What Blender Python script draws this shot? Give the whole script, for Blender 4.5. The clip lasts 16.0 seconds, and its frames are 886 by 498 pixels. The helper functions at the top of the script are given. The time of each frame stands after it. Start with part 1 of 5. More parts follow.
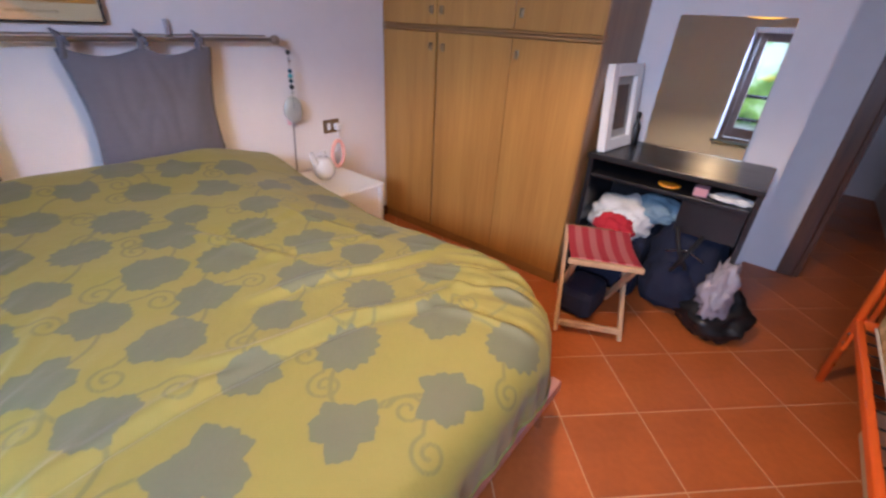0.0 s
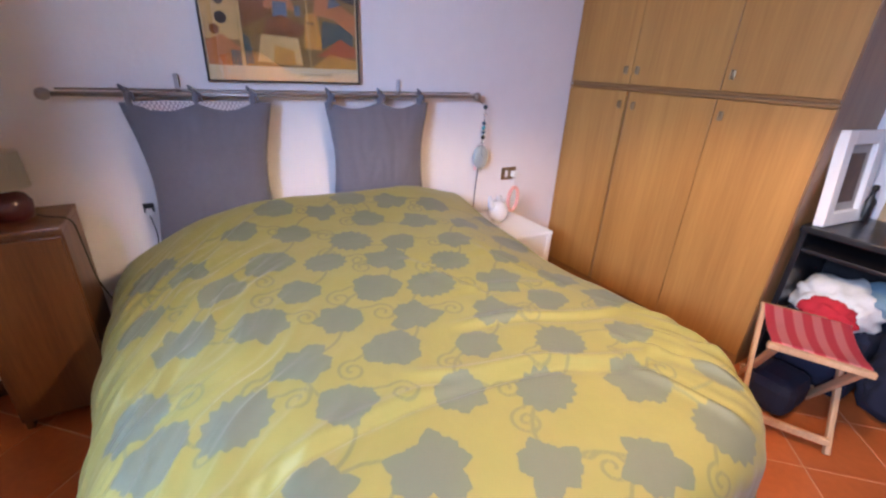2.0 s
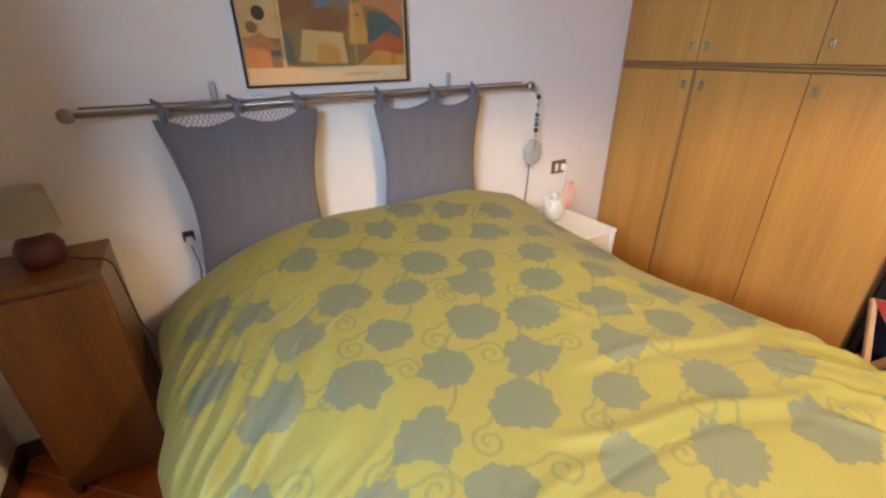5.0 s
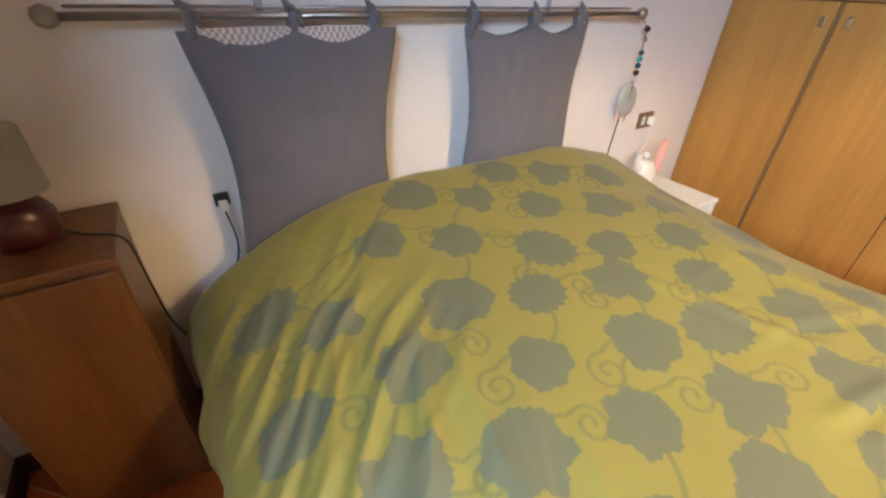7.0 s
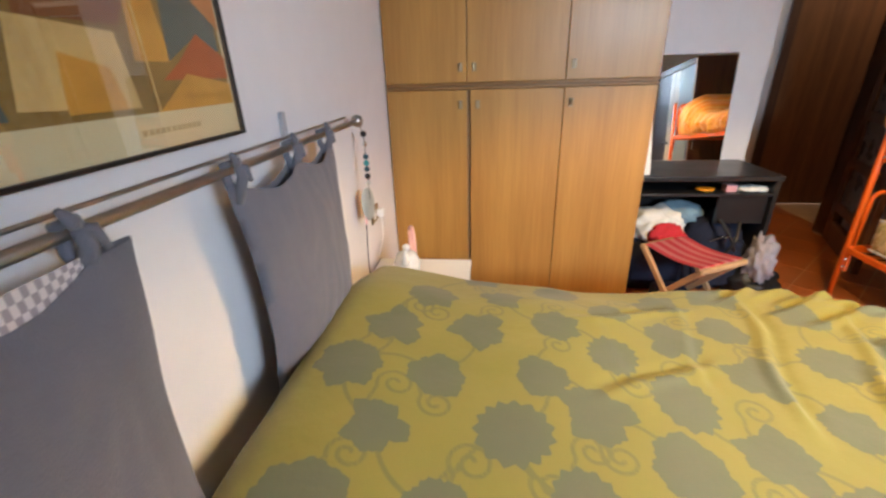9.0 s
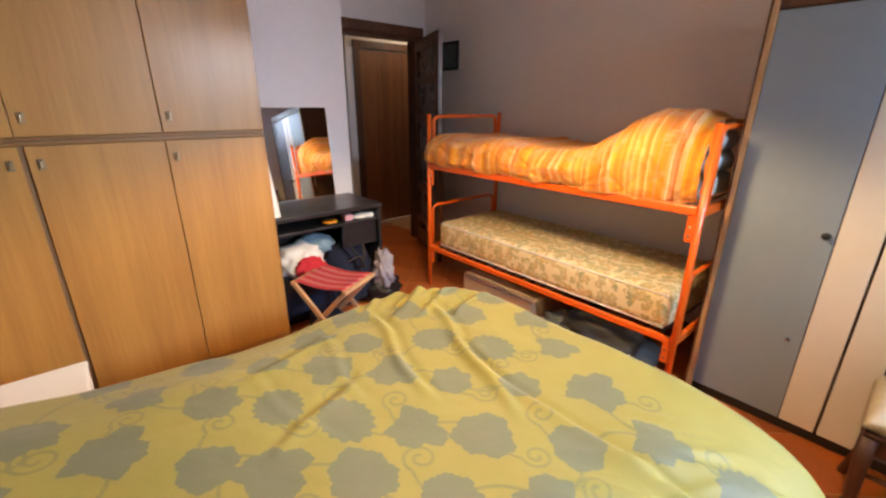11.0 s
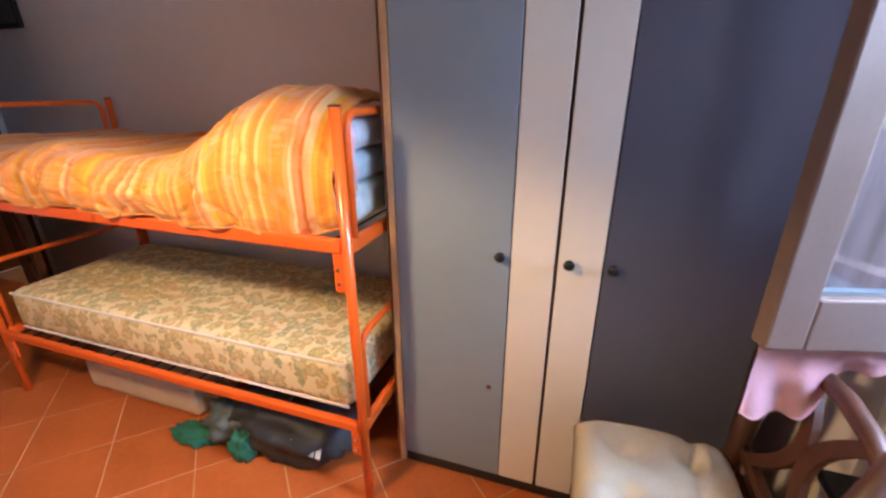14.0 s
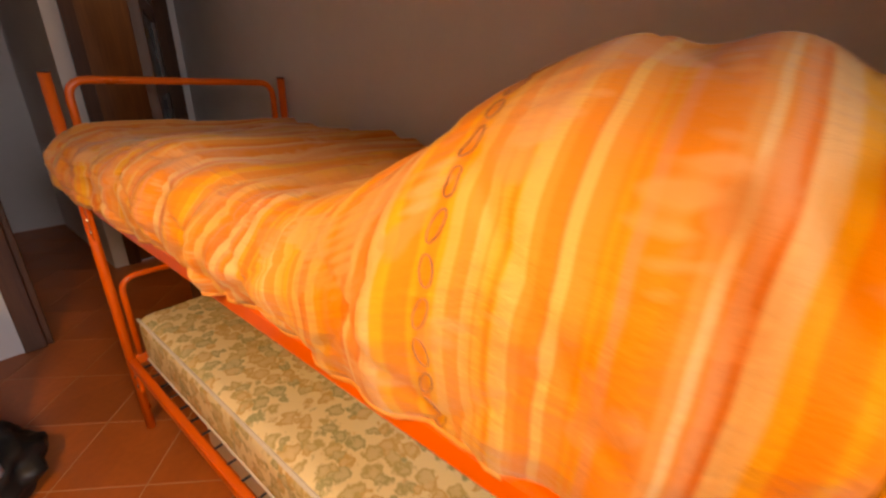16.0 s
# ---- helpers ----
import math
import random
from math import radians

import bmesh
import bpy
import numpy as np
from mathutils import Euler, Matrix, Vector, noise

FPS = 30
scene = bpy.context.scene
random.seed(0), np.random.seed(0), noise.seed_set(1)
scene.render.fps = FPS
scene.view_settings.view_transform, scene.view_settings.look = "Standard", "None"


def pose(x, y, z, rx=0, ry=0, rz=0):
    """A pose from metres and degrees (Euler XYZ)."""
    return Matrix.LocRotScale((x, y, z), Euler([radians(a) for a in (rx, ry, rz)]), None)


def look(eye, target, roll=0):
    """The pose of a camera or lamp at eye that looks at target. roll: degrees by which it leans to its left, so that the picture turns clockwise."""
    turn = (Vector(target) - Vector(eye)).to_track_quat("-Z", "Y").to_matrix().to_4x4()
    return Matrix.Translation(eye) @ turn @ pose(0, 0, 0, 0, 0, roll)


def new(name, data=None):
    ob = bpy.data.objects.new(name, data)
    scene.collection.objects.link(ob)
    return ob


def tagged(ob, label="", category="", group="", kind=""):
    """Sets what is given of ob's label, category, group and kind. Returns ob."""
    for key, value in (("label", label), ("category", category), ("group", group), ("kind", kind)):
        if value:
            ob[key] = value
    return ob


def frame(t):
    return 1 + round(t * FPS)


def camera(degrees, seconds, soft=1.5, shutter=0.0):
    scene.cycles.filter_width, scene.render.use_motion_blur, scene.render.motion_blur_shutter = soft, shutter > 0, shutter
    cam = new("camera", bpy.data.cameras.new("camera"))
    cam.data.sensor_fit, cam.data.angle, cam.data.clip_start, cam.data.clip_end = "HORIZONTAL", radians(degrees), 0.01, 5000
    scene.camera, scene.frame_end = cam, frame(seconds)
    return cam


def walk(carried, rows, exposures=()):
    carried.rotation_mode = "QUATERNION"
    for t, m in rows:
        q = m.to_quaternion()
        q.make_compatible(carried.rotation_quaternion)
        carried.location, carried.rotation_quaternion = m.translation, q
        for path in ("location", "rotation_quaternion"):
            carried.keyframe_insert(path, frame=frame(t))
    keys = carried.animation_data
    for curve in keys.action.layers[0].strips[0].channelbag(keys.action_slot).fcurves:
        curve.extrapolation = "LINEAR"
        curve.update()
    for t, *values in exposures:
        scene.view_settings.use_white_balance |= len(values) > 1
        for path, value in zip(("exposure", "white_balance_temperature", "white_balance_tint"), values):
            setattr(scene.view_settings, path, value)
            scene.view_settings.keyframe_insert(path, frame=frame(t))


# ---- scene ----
cam = camera(93.6, 16.0, soft=2.4, shutter=0.2)
PATH = [
    (0, (0.189, 0.943, 1.347), (1.57, 2.025, 0.386), 3.2),
    (0.5, (0.071, 1.003, 1.336), (1.232, 2.315, 0.373), 3.9),
    (1, (0.017, 1.015, 1.342), (1.048, 2.432, 0.377), 3.8),
    (1.5, (-0.006, 1.02, 1.351), (0.959, 2.505, 0.422), 3.5),
    (2, (-0.01, 1.03, 1.38), (0.962, 2.579, 0.57), 2.9),
    (2.5, (-0.016, 1.043, 1.446), (0.996, 2.662, 0.849), 2.2),
    (3, (-0.014, 1.047, 1.469), (1.002, 2.703, 0.994), 2.1),
    (3.5, (-0.034, 1.07, 1.46), (0.953, 2.731, 0.942), 2.0),
    (3.7, (-0.036, 1.106, 1.451), (0.925, 2.761, 0.869), 1.7),
    (5.8, (-0.194, 1.554, 1.38), (0.724, 3.055, 0.428), -2.6),
    (6, (-0.182, 1.594, 1.378), (0.653, 3.146, 0.432), -1.6),
    (6.5, (-0.178, 1.704, 1.342), (0.533, 3.276, 0.33), -0.9),
    (7, (-0.258, 1.892, 1.303), (0.678, 3.291, 0.223), 2.2),
    (7.5, (-0.318, 2.115, 1.316), (0.641, 3.476, 0.208), 1.9),
    (8, (-0.222, 2.416, 1.295), (0.92, 3.646, 0.208), -0.2),
    (8.5, (-0.154, 2.552, 1.335), (1.457, 3.269, 0.391), 0.4),
    (9, (-0.14, 2.577, 1.387), (1.685, 2.792, 0.599), -1.9),
    (9.5, (-0.111, 2.507, 1.417), (1.748, 2.358, 0.696), 0.2),
    (10, (-0.113, 2.511, 1.44), (1.661, 1.894, 0.755), -0.4),
    (10.2, (-0.128, 2.526, 1.456), (1.577, 1.717, 0.793), 0.1),
    (12.3, (-0.295, 2.298, 1.435), (0.731, 0.729, 0.74), -0.6),
    (12.5, (-0.322, 2.198, 1.42), (0.599, 0.566, 0.72), -0.5),
    (13, (-0.375, 1.878, 1.41), (0.331, 0.152, 0.687), 0.5),
    (13.5, (-0.273, 1.632, 1.405), (0.316, -0.146, 0.705), 0.5),
    (14, (-0.183, 1.429, 1.429), (0.406, -0.344, 0.714), -0.2),
    (14.5, (-0.097, 1.14, 1.384), (0.765, -0.504, 0.641), 2.1),
    (15, (-0.025, 0.906, 1.393), (1.017, -0.631, 0.65), 5.0),
    (15.5, (0.197, 0.859, 1.387), (1.37, -0.592, 0.665), 2.8),
    (15.7, (0.361, 0.826, 1.386), (1.528, -0.617, 0.64), 1.5),
    (16, (0.585, 0.745, 1.395), (1.74, -0.706, 0.650), 1.6),
]
walk(cam, [(t, look(eye, target, roll)) for t, eye, target, roll in PATH],
     [(0, -0.50, 5550, 20), (1.0, -0.14, 5300, 22), (1.5, -0.07, 5250, 23), (3, -0.08, 5850, 14), (6, -0.08, 6300, 4), (10, 0.0, 6500, 5), (12.5, -0.04, 6600, 22), (13.5, -0.08, 6100, 21), (14.5, -0.06, 5500, 12), (15.0, -0.08, 5350, 8), (15.5, -0.14, 6450, 20), (16, -0.64, 8900, 22)])

# ---- light ----
scene.view_settings.exposure = 0.0
world = bpy.data.worlds.new("sky")
scene.world = world
world.use_nodes = True
wn = world.node_tree
sky = wn.nodes.new("ShaderNodeTexSky")
sky.sky_type, sky.sun_disc = "NISHITA", False
sky.sun_elevation, sky.sun_rotation = radians(52), radians(140)
wn.links.new(sky.outputs[0], wn.nodes["Background"].inputs[0])
wn.nodes["Background"].inputs[1].default_value = 0.12


def lamp(name, kind, energy, colour, m, **more):
    data = bpy.data.lights.new(name, kind)
    data.energy, data.color = energy, colour
    if "size" in more:
        data.shape, data.size, data.size_y = "RECTANGLE", more["size"], more["size_y"]
    if "radius" in more:
        data.shadow_soft_size = more["radius"]
    ob = new(name, data)
    ob.matrix_world = m
    return ob


WINDOW = (0.36, 1.62, 0.895, 2.15)  # south, north, sill, head of the opening
lamp("sun", "SUN", 2.0, (1.0, 0.95, 0.86), look((0, 0, 10), (-5.0, 6.0, 0))).data.angle = radians(0.5)
lamp("window_light", "AREA", 310, (0.64, 0.78, 1.0), look((-1.90, 0.66, 2.08), (0.36, 2.80, 1.05)), size=1.5, size_y=0.6)
LAMP = (0.86, 1.40, 1.93)
bulb = lamp("pendant_bulb", "SPOT", 124, (1.0, 0.66, 0.31), pose(LAMP[0], LAMP[1], LAMP[2] - 0.045), radius=0.085)
bulb.data.spot_size, bulb.data.spot_blend = radians(140), 0.30
# added lamp for the hall's light, whose real source is out of sight
lamp("hall_fill", "POINT", 5.0, (1.0, 0.78, 0.52), pose(3.92, -0.78, 2.32), radius=0.06)


# ---- materials ----
def mat(name, colour, rough=0.6, metal=0.0, vary=0.12, scale=6.0, bump=0.0, bump_scale=80.0, second=None, coat=0.0, sheen=0.0, per_object=0.0):
    m = bpy.data.materials.new(name)
    m.use_nodes = True
    nt = m.node_tree
    b = nt.nodes["Principled BSDF"]
    co = nt.nodes.new("ShaderNodeTexCoord")
    big = nt.nodes.new("ShaderNodeTexNoise")
    big.inputs["Scale"].default_value, big.inputs["Detail"].default_value = scale, 6
    fine = nt.nodes.new("ShaderNodeTexNoise")
    fine.inputs["Scale"].default_value, fine.inputs["Detail"].default_value = scale * 9, 4
    add = nt.nodes.new("ShaderNodeMath")
    add.operation = "ADD"
    nt.links.new(co.outputs["Object"], big.inputs["Vector"])
    nt.links.new(co.outputs["Object"], fine.inputs["Vector"])
    nt.links.new(big.outputs[0], add.inputs[0])
    half = nt.nodes.new("ShaderNodeMath")
    half.operation, half.inputs[1].default_value = "MULTIPLY", 0.5
    nt.links.new(fine.outputs[0], half.inputs[0])
    nt.links.new(half.outputs[0], add.inputs[1])
    rng = nt.nodes.new("ShaderNodeMapRange")
    rng.inputs["From Min"].default_value, rng.inputs["From Max"].default_value = 0.45, 1.05
    nt.links.new(add.outputs[0], rng.inputs["Value"])
    mix = nt.nodes.new("ShaderNodeMix")
    mix.data_type = "RGBA"
    lo = second or [c * (1 - vary) for c in colour]
    hi = colour if second else [min(1, c * (1 + vary * 0.6)) for c in colour]
    mix.inputs["A"].default_value, mix.inputs["B"].default_value = (*lo, 1), (*hi, 1)
    nt.links.new(rng.outputs[0], mix.inputs["Factor"])
    out = mix.outputs["Result"]
    if per_object:
        info = nt.nodes.new("ShaderNodeObjectInfo")
        hsv = nt.nodes.new("ShaderNodeHueSaturation")
        r2 = nt.nodes.new("ShaderNodeMapRange")
        r2.inputs["To Min"].default_value, r2.inputs["To Max"].default_value = 1 - per_object, 1 + per_object
        nt.links.new(info.outputs["Random"], r2.inputs["Value"])
        nt.links.new(r2.outputs[0], hsv.inputs["Value"])
        nt.links.new(out, hsv.inputs["Color"])
        out = hsv.outputs[0]
    nt.links.new(out, b.inputs["Base Color"])
    b.inputs["Metallic"].default_value = metal
    rr = nt.nodes.new("ShaderNodeMapRange")
    rr.inputs["To Min"].default_value, rr.inputs["To Max"].default_value = max(0.03, rough - 0.08), min(1, rough + 0.08)
    nt.links.new(big.outputs[0], rr.inputs["Value"])
    nt.links.new(rr.outputs[0], b.inputs["Roughness"])
    b.inputs["Coat Weight"].default_value = coat
    b.inputs["Sheen Weight"].default_value = sheen
    if bump:
        bn = nt.nodes.new("ShaderNodeTexNoise")
        bn.inputs["Scale"].default_value, bn.inputs["Detail"].default_value = bump_scale, 5
        bp = nt.nodes.new("ShaderNodeBump")
        bp.inputs["Strength"].default_value, bp.inputs["Distance"].default_value = bump, 0.004
        nt.links.new(co.outputs["Object"], bn.inputs["Vector"])
        nt.links.new(bn.outputs[0], bp.inputs["Height"])
        nt.links.new(bp.outputs[0], b.inputs["Normal"])
    return m


def wood(name, light, dark, stretch=(14, 14, 1.2), rough=0.42, coat=0.15, warp=0.6):
    """Wood with the grain along the axis whose stretch is smallest."""
    m = bpy.data.materials.new(name)
    m.use_nodes = True
    nt = m.node_tree
    b = nt.nodes["Principled BSDF"]
    co = nt.nodes.new("ShaderNodeTexCoord")
    mp = nt.nodes.new("ShaderNodeMapping")
    mp.inputs["Scale"].default_value = stretch
    nt.links.new(co.outputs["Object"], mp.inputs["Vector"])
    a = nt.nodes.new("ShaderNodeTexNoise")
    a.inputs["Scale"].default_value, a.inputs["Detail"].default_value, a.inputs["Distortion"].default_value = 1.0, 8, warp
    c = nt.nodes.new("ShaderNodeTexNoise")
    c.inputs["Scale"].default_value, c.inputs["Detail"].default_value = 9.0, 6
    for n in (a, c):
        nt.links.new(mp.outputs[0], n.inputs["Vector"])
    mx = nt.nodes.new("ShaderNodeMix")
    mx.inputs["Factor"].default_value = 0.35
    nt.links.new(a.outputs[0], mx.inputs["A"])
    nt.links.new(c.outputs[0], mx.inputs["B"])
    ramp = nt.nodes.new("ShaderNodeValToRGB")
    e = ramp.color_ramp.elements
    e[0].position, e[0].color = 0.36, (*dark, 1)
    e[1].position, e[1].color = 0.64, (*light, 1)
    nt.links.new(mx.outputs["Result"], ramp.inputs[0])
    nt.links.new(ramp.outputs[0], b.inputs["Base Color"])
    b.inputs["Roughness"].default_value, b.inputs["Coat Weight"].default_value, b.inputs["Coat Roughness"].default_value = rough, coat, 0.25
    bp = nt.nodes.new("ShaderNodeBump")
    bp.inputs["Strength"].default_value, bp.inputs["Distance"].default_value = 0.12, 0.002
    nt.links.new(c.outputs[0], bp.inputs["Height"])
    nt.links.new(bp.outputs[0], b.inputs["Normal"])
    return m


WALL = mat("wall_plaster", (0.78, 0.74, 0.74), 0.85, vary=0.05, scale=1.5, bump=0.25, bump_scale=45)
CEIL = mat("ceiling_plaster", (0.80, 0.78, 0.76), 0.9, vary=0.04, scale=2)
TILE = mat("terracotta", (0.48, 0.125, 0.028), 0.34, vary=0.22, scale=4, bump=0.15, bump_scale=30, per_object=0.10)
GROUT = mat("grout", (0.62, 0.36, 0.20), 0.9, vary=0.2)
OAK = wood("oak_veneer", (0.465, 0.232, 0.050), (0.355, 0.163, 0.034), (9, 9, 0.45), 0.45)
OAK_DARK = wood("oak_trim", (0.36, 0.185, 0.06), (0.24, 0.11, 0.03), (14, 1.0, 14), 0.45)
NIGHTWOOD = wood("night_cabinet_veneer", (0.165, 0.066, 0.018), (0.085, 0.030, 0.009), (12, 12, 1.0), 0.38, 0.25)
WALNUT = wood("walnut", (0.095, 0.034, 0.016), (0.050, 0.017, 0.009), (12, 12, 1.0), 0.5, 0.05)
DOORWOOD = wood("door_wood", (0.125, 0.048, 0.020), (0.06, 0.02, 0.01), (14, 14, 0.8), 0.4, 0.2)
DOORLIGHT = wood("brown_door_wood", (0.24, 0.095, 0.032), (0.13, 0.045, 0.016), (12, 12, 0.7), 0.4, 0.2)
PALEWOOD = wood("beech", (0.62, 0.40, 0.22), (0.46, 0.27, 0.13), (12, 12, 2), 0.5, 0.05)
BLACKWOOD = mat("black_stained_wood", (0.016, 0.015, 0.017), 0.32, vary=0.3, scale=8, coat=0.1)
BLACK = mat("black_plastic", (0.012, 0.012, 0.013), 0.45, vary=0.2)
NAVY = mat("navy_cloth", (0.010, 0.013, 0.032), 0.9, vary=0.3, scale=9, bump=0.4, bump_scale=120)
ORANGE = mat("orange_enamel", (0.83, 0.135, 0.012), 0.30, vary=0.08, scale=5, coat=0.3, bump=0.05)
STEEL = mat("chrome", (0.72, 0.74, 0.78), 0.2, 1.0, vary=0.06)
ROD = mat("tarnished_steel", (0.40, 0.36, 0.33), 0.33, 0.9, vary=0.2, scale=20)
BRASS = mat("aged_brass", (0.36, 0.27, 0.16), 0.38, 0.9, vary=0.25, scale=20)
GREYPANEL = mat("slate_blue_laminate", (0.250, 0.312, 0.395), 0.42, vary=0.05, scale=3)
# slate for the right-hand door panel, set darker than GREYPANEL
DARKPANEL = mat("darker_slate_panel", (0.082, 0.084, 0.118), 0.38, vary=0.06, scale=3)
BEIGEPANEL = mat("cream_laminate", (0.74, 0.69, 0.63), 0.4, vary=0.04, scale=3)
WHITEPAINT = mat("white_paint", (0.80, 0.79, 0.77), 0.5, vary=0.04)
WHITECLOTH = mat("white_cloth", (0.74, 0.72, 0.68), 0.9, vary=0.1, scale=9, bump=0.4, bump_scale=90)
GREYCLOTH = mat("slate_grey_cloth", (0.135, 0.13, 0.155), 0.95, vary=0.10, scale=6, bump=0.5, bump_scale=260, sheen=0.15)
MARBLE = mat("sill_marble", (0.155, 0.195, 0.215), 0.3, vary=0.12, scale=7)
HEATER = mat("cream_enamel", (0.54, 0.46, 0.33), 0.45, vary=0.06, scale=4)
FRAMEWOOD = mat("window_frame_varnish", (0.185, 0.125, 0.105), 0.45, vary=0.12, scale=9)
PINKCLOTH = mat("pink_cloth", (0.85, 0.52, 0.57), 0.9, vary=0.1, scale=12, bump=0.3)
PINK = mat("pink_plastic", (0.80, 0.42, 0.36), 0.5, vary=0.08)
TEAL = mat("teal_sheet", (0.035, 0.075, 0.10), 0.9, vary=0.2, bump=0.3)
BEDFRAME = mat("rose_metal_frame", (0.48, 0.25, 0.22), 0.4, vary=0.1)
CUSHION = mat("cream_cushion", (0.80, 0.73, 0.58), 0.92, vary=0.08, scale=8, bump=0.4, bump_scale=160)
RED = mat("red_cloth", (0.50, 0.02, 0.03), 0.9, vary=0.15, bump=0.3)
BLUECLOTH = mat("grey_blue_cloth", (0.20, 0.30, 0.37), 0.9, vary=0.15, bump=0.3)
DARKRED = mat("dark_red_glaze", (0.060, 0.009, 0.009), 0.35, vary=0.2, coat=0.4)
SHADE = mat("cream_lampshade", (0.82, 0.78, 0.70), 0.9, vary=0.05, bump=0.3, bump_scale=200)


def plain(name, build):
    m = bpy.data.materials.new(name)
    m.use_nodes = True
    nt = m.node_tree
    build(nt, nt.nodes["Principled BSDF"], nt.nodes["Material Output"])
    return m


def _mirror(nt, b, out):
    b.inputs["Base Color"].default_value, b.inputs["Metallic"].default_value, b.inputs["Roughness"].default_value = (0.86, 0.88, 0.88, 1), 1, 0.01


def _glow(colour, strength):
    def build(nt, b, out):
        b.inputs["Base Color"].default_value = (*colour, 1)
        b.inputs["Emission Color"].default_value, b.inputs["Emission Strength"].default_value = (*colour, 1), strength
    return build


def _pane(nt, b, out):
    gl, tr, mx, fr = (nt.nodes.new("ShaderNode" + k) for k in ("BsdfGlossy", "BsdfTransparent", "MixShader", "LayerWeight"))
    gl.inputs["Roughness"].default_value = 0.01
    pw, ad = nt.nodes.new("ShaderNodeMath"), nt.nodes.new("ShaderNodeMath")
    pw.operation, pw.inputs[1].default_value = "POWER", 4.5
    ad.operation, ad.inputs[1].default_value, ad.inputs[2].default_value = "MULTIPLY_ADD", 0.55, 0.10
    nt.links.new(fr.outputs["Facing"], pw.inputs[0])
    nt.links.new(pw.outputs[0], ad.inputs[0])
    nt.links.new(ad.outputs[0], mx.inputs[0])
    nt.links.new(tr.outputs[0], mx.inputs[1])
    nt.links.new(gl.outputs[0], mx.inputs[2])
    nt.links.new(mx.outputs[0], out.inputs[0])


def _lace(nt, b, out):
    di, tl, tr, m1, m2 = (nt.nodes.new("ShaderNode" + k) for k in ("BsdfDiffuse", "BsdfTranslucent", "BsdfTransparent", "MixShader", "MixShader"))
    no = nt.nodes.new("ShaderNodeTexNoise")
    co = nt.nodes.new("ShaderNodeTexCoord")
    no.inputs["Scale"].default_value, no.inputs["Detail"].default_value = 1.0, 5
    mp = nt.nodes.new("ShaderNodeMapping")
    mp.inputs["Scale"].default_value = (30, 8, 2.2)
    nt.links.new(co.outputs["Object"], mp.inputs[0])
    nt.links.new(mp.outputs[0], no.inputs["Vector"])
    rg = nt.nodes.new("ShaderNodeMapRange")
    rg.inputs["From Min"].default_value, rg.inputs["From Max"].default_value = 0.35, 0.65
    rg.inputs["To Min"].default_value, rg.inputs["To Max"].default_value = 0.16, 0.52
    nt.links.new(no.outputs[0], rg.inputs["Value"])
    di.inputs["Color"].default_value = tl.inputs["Color"].default_value = (0.54, 0.43, 0.46, 1)
    m1.inputs[0].default_value = 0.5
    nt.links.new(di.outputs[0], m1.inputs[1])
    nt.links.new(tl.outputs[0], m1.inputs[2])
    nt.links.new(rg.outputs[0], m2.inputs[0])
    nt.links.new(m1.outputs[0], m2.inputs[1])
    nt.links.new(tr.outputs[0], m2.inputs[2])
    nt.links.new(m2.outputs[0], out.inputs[0])


def _plastic(nt, b, out):
    b.inputs["Base Color"].default_value = (0.62, 0.56, 0.62, 1)
    b.inputs["Roughness"].default_value, b.inputs["Transmission Weight"].default_value = 0.25, 0.45


def _duvet(nt, b, out):
    """Yellow-green jacquard with grey leaves and tendrils from the two pattern fields of the mesh."""
    def field(name):
        n = nt.nodes.new("ShaderNodeAttribute")
        n.attribute_name = name
        r = nt.nodes.new("ShaderNodeMapRange")
        r.inputs["From Min"].default_value, r.inputs["From Max"].default_value = -0.0018, 0.0018
        nt.links.new(n.outputs["Fac"], r.inputs["Value"])
        return r.outputs[0]
    co = nt.nodes.new("ShaderNodeTexCoord")
    no = nt.nodes.new("ShaderNodeTexNoise")
    no.inputs["Scale"].default_value, no.inputs["Detail"].default_value = 5, 6
    nt.links.new(co.outputs["Object"], no.inputs["Vector"])
    base, leaf, vine = (nt.nodes.new("ShaderNodeMix") for _ in range(3))
    for n in (base, leaf, vine):
        n.data_type = "RGBA"
    base.inputs["A"].default_value, base.inputs["B"].default_value = (0.214, 0.192, 0.038, 1), (0.258, 0.228, 0.049, 1)
    nt.links.new(no.outputs[0], base.inputs["Factor"])
    vine.inputs["B"].default_value, leaf.inputs["B"].default_value = (0.168, 0.160, 0.052, 1), (0.124, 0.134, 0.078, 1)
    nt.links.new(field("tendril"), vine.inputs["Factor"])
    nt.links.new(field("leaf"), leaf.inputs["Factor"])
    nt.links.new(base.outputs["Result"], vine.inputs["A"])
    nt.links.new(vine.outputs["Result"], leaf.inputs["A"])
    nt.links.new(leaf.outputs["Result"], b.inputs["Base Color"])
    b.inputs["Roughness"].default_value, b.inputs["Sheen Weight"].default_value = 0.62, 0.12
    w = nt.nodes.new("ShaderNodeTexNoise")
    w.inputs["Scale"].default_value, w.inputs["Detail"].default_value = 14, 8
    nt.links.new(co.outputs["Object"], w.inputs["Vector"])
    bp = nt.nodes.new("ShaderNodeBump")
    bp.inputs["Strength"].default_value, bp.inputs["Distance"].default_value = 0.35, 0.012
    nt.links.new(w.outputs[0], bp.inputs["Height"])
    nt.links.new(bp.outputs[0], b.inputs["Normal"])


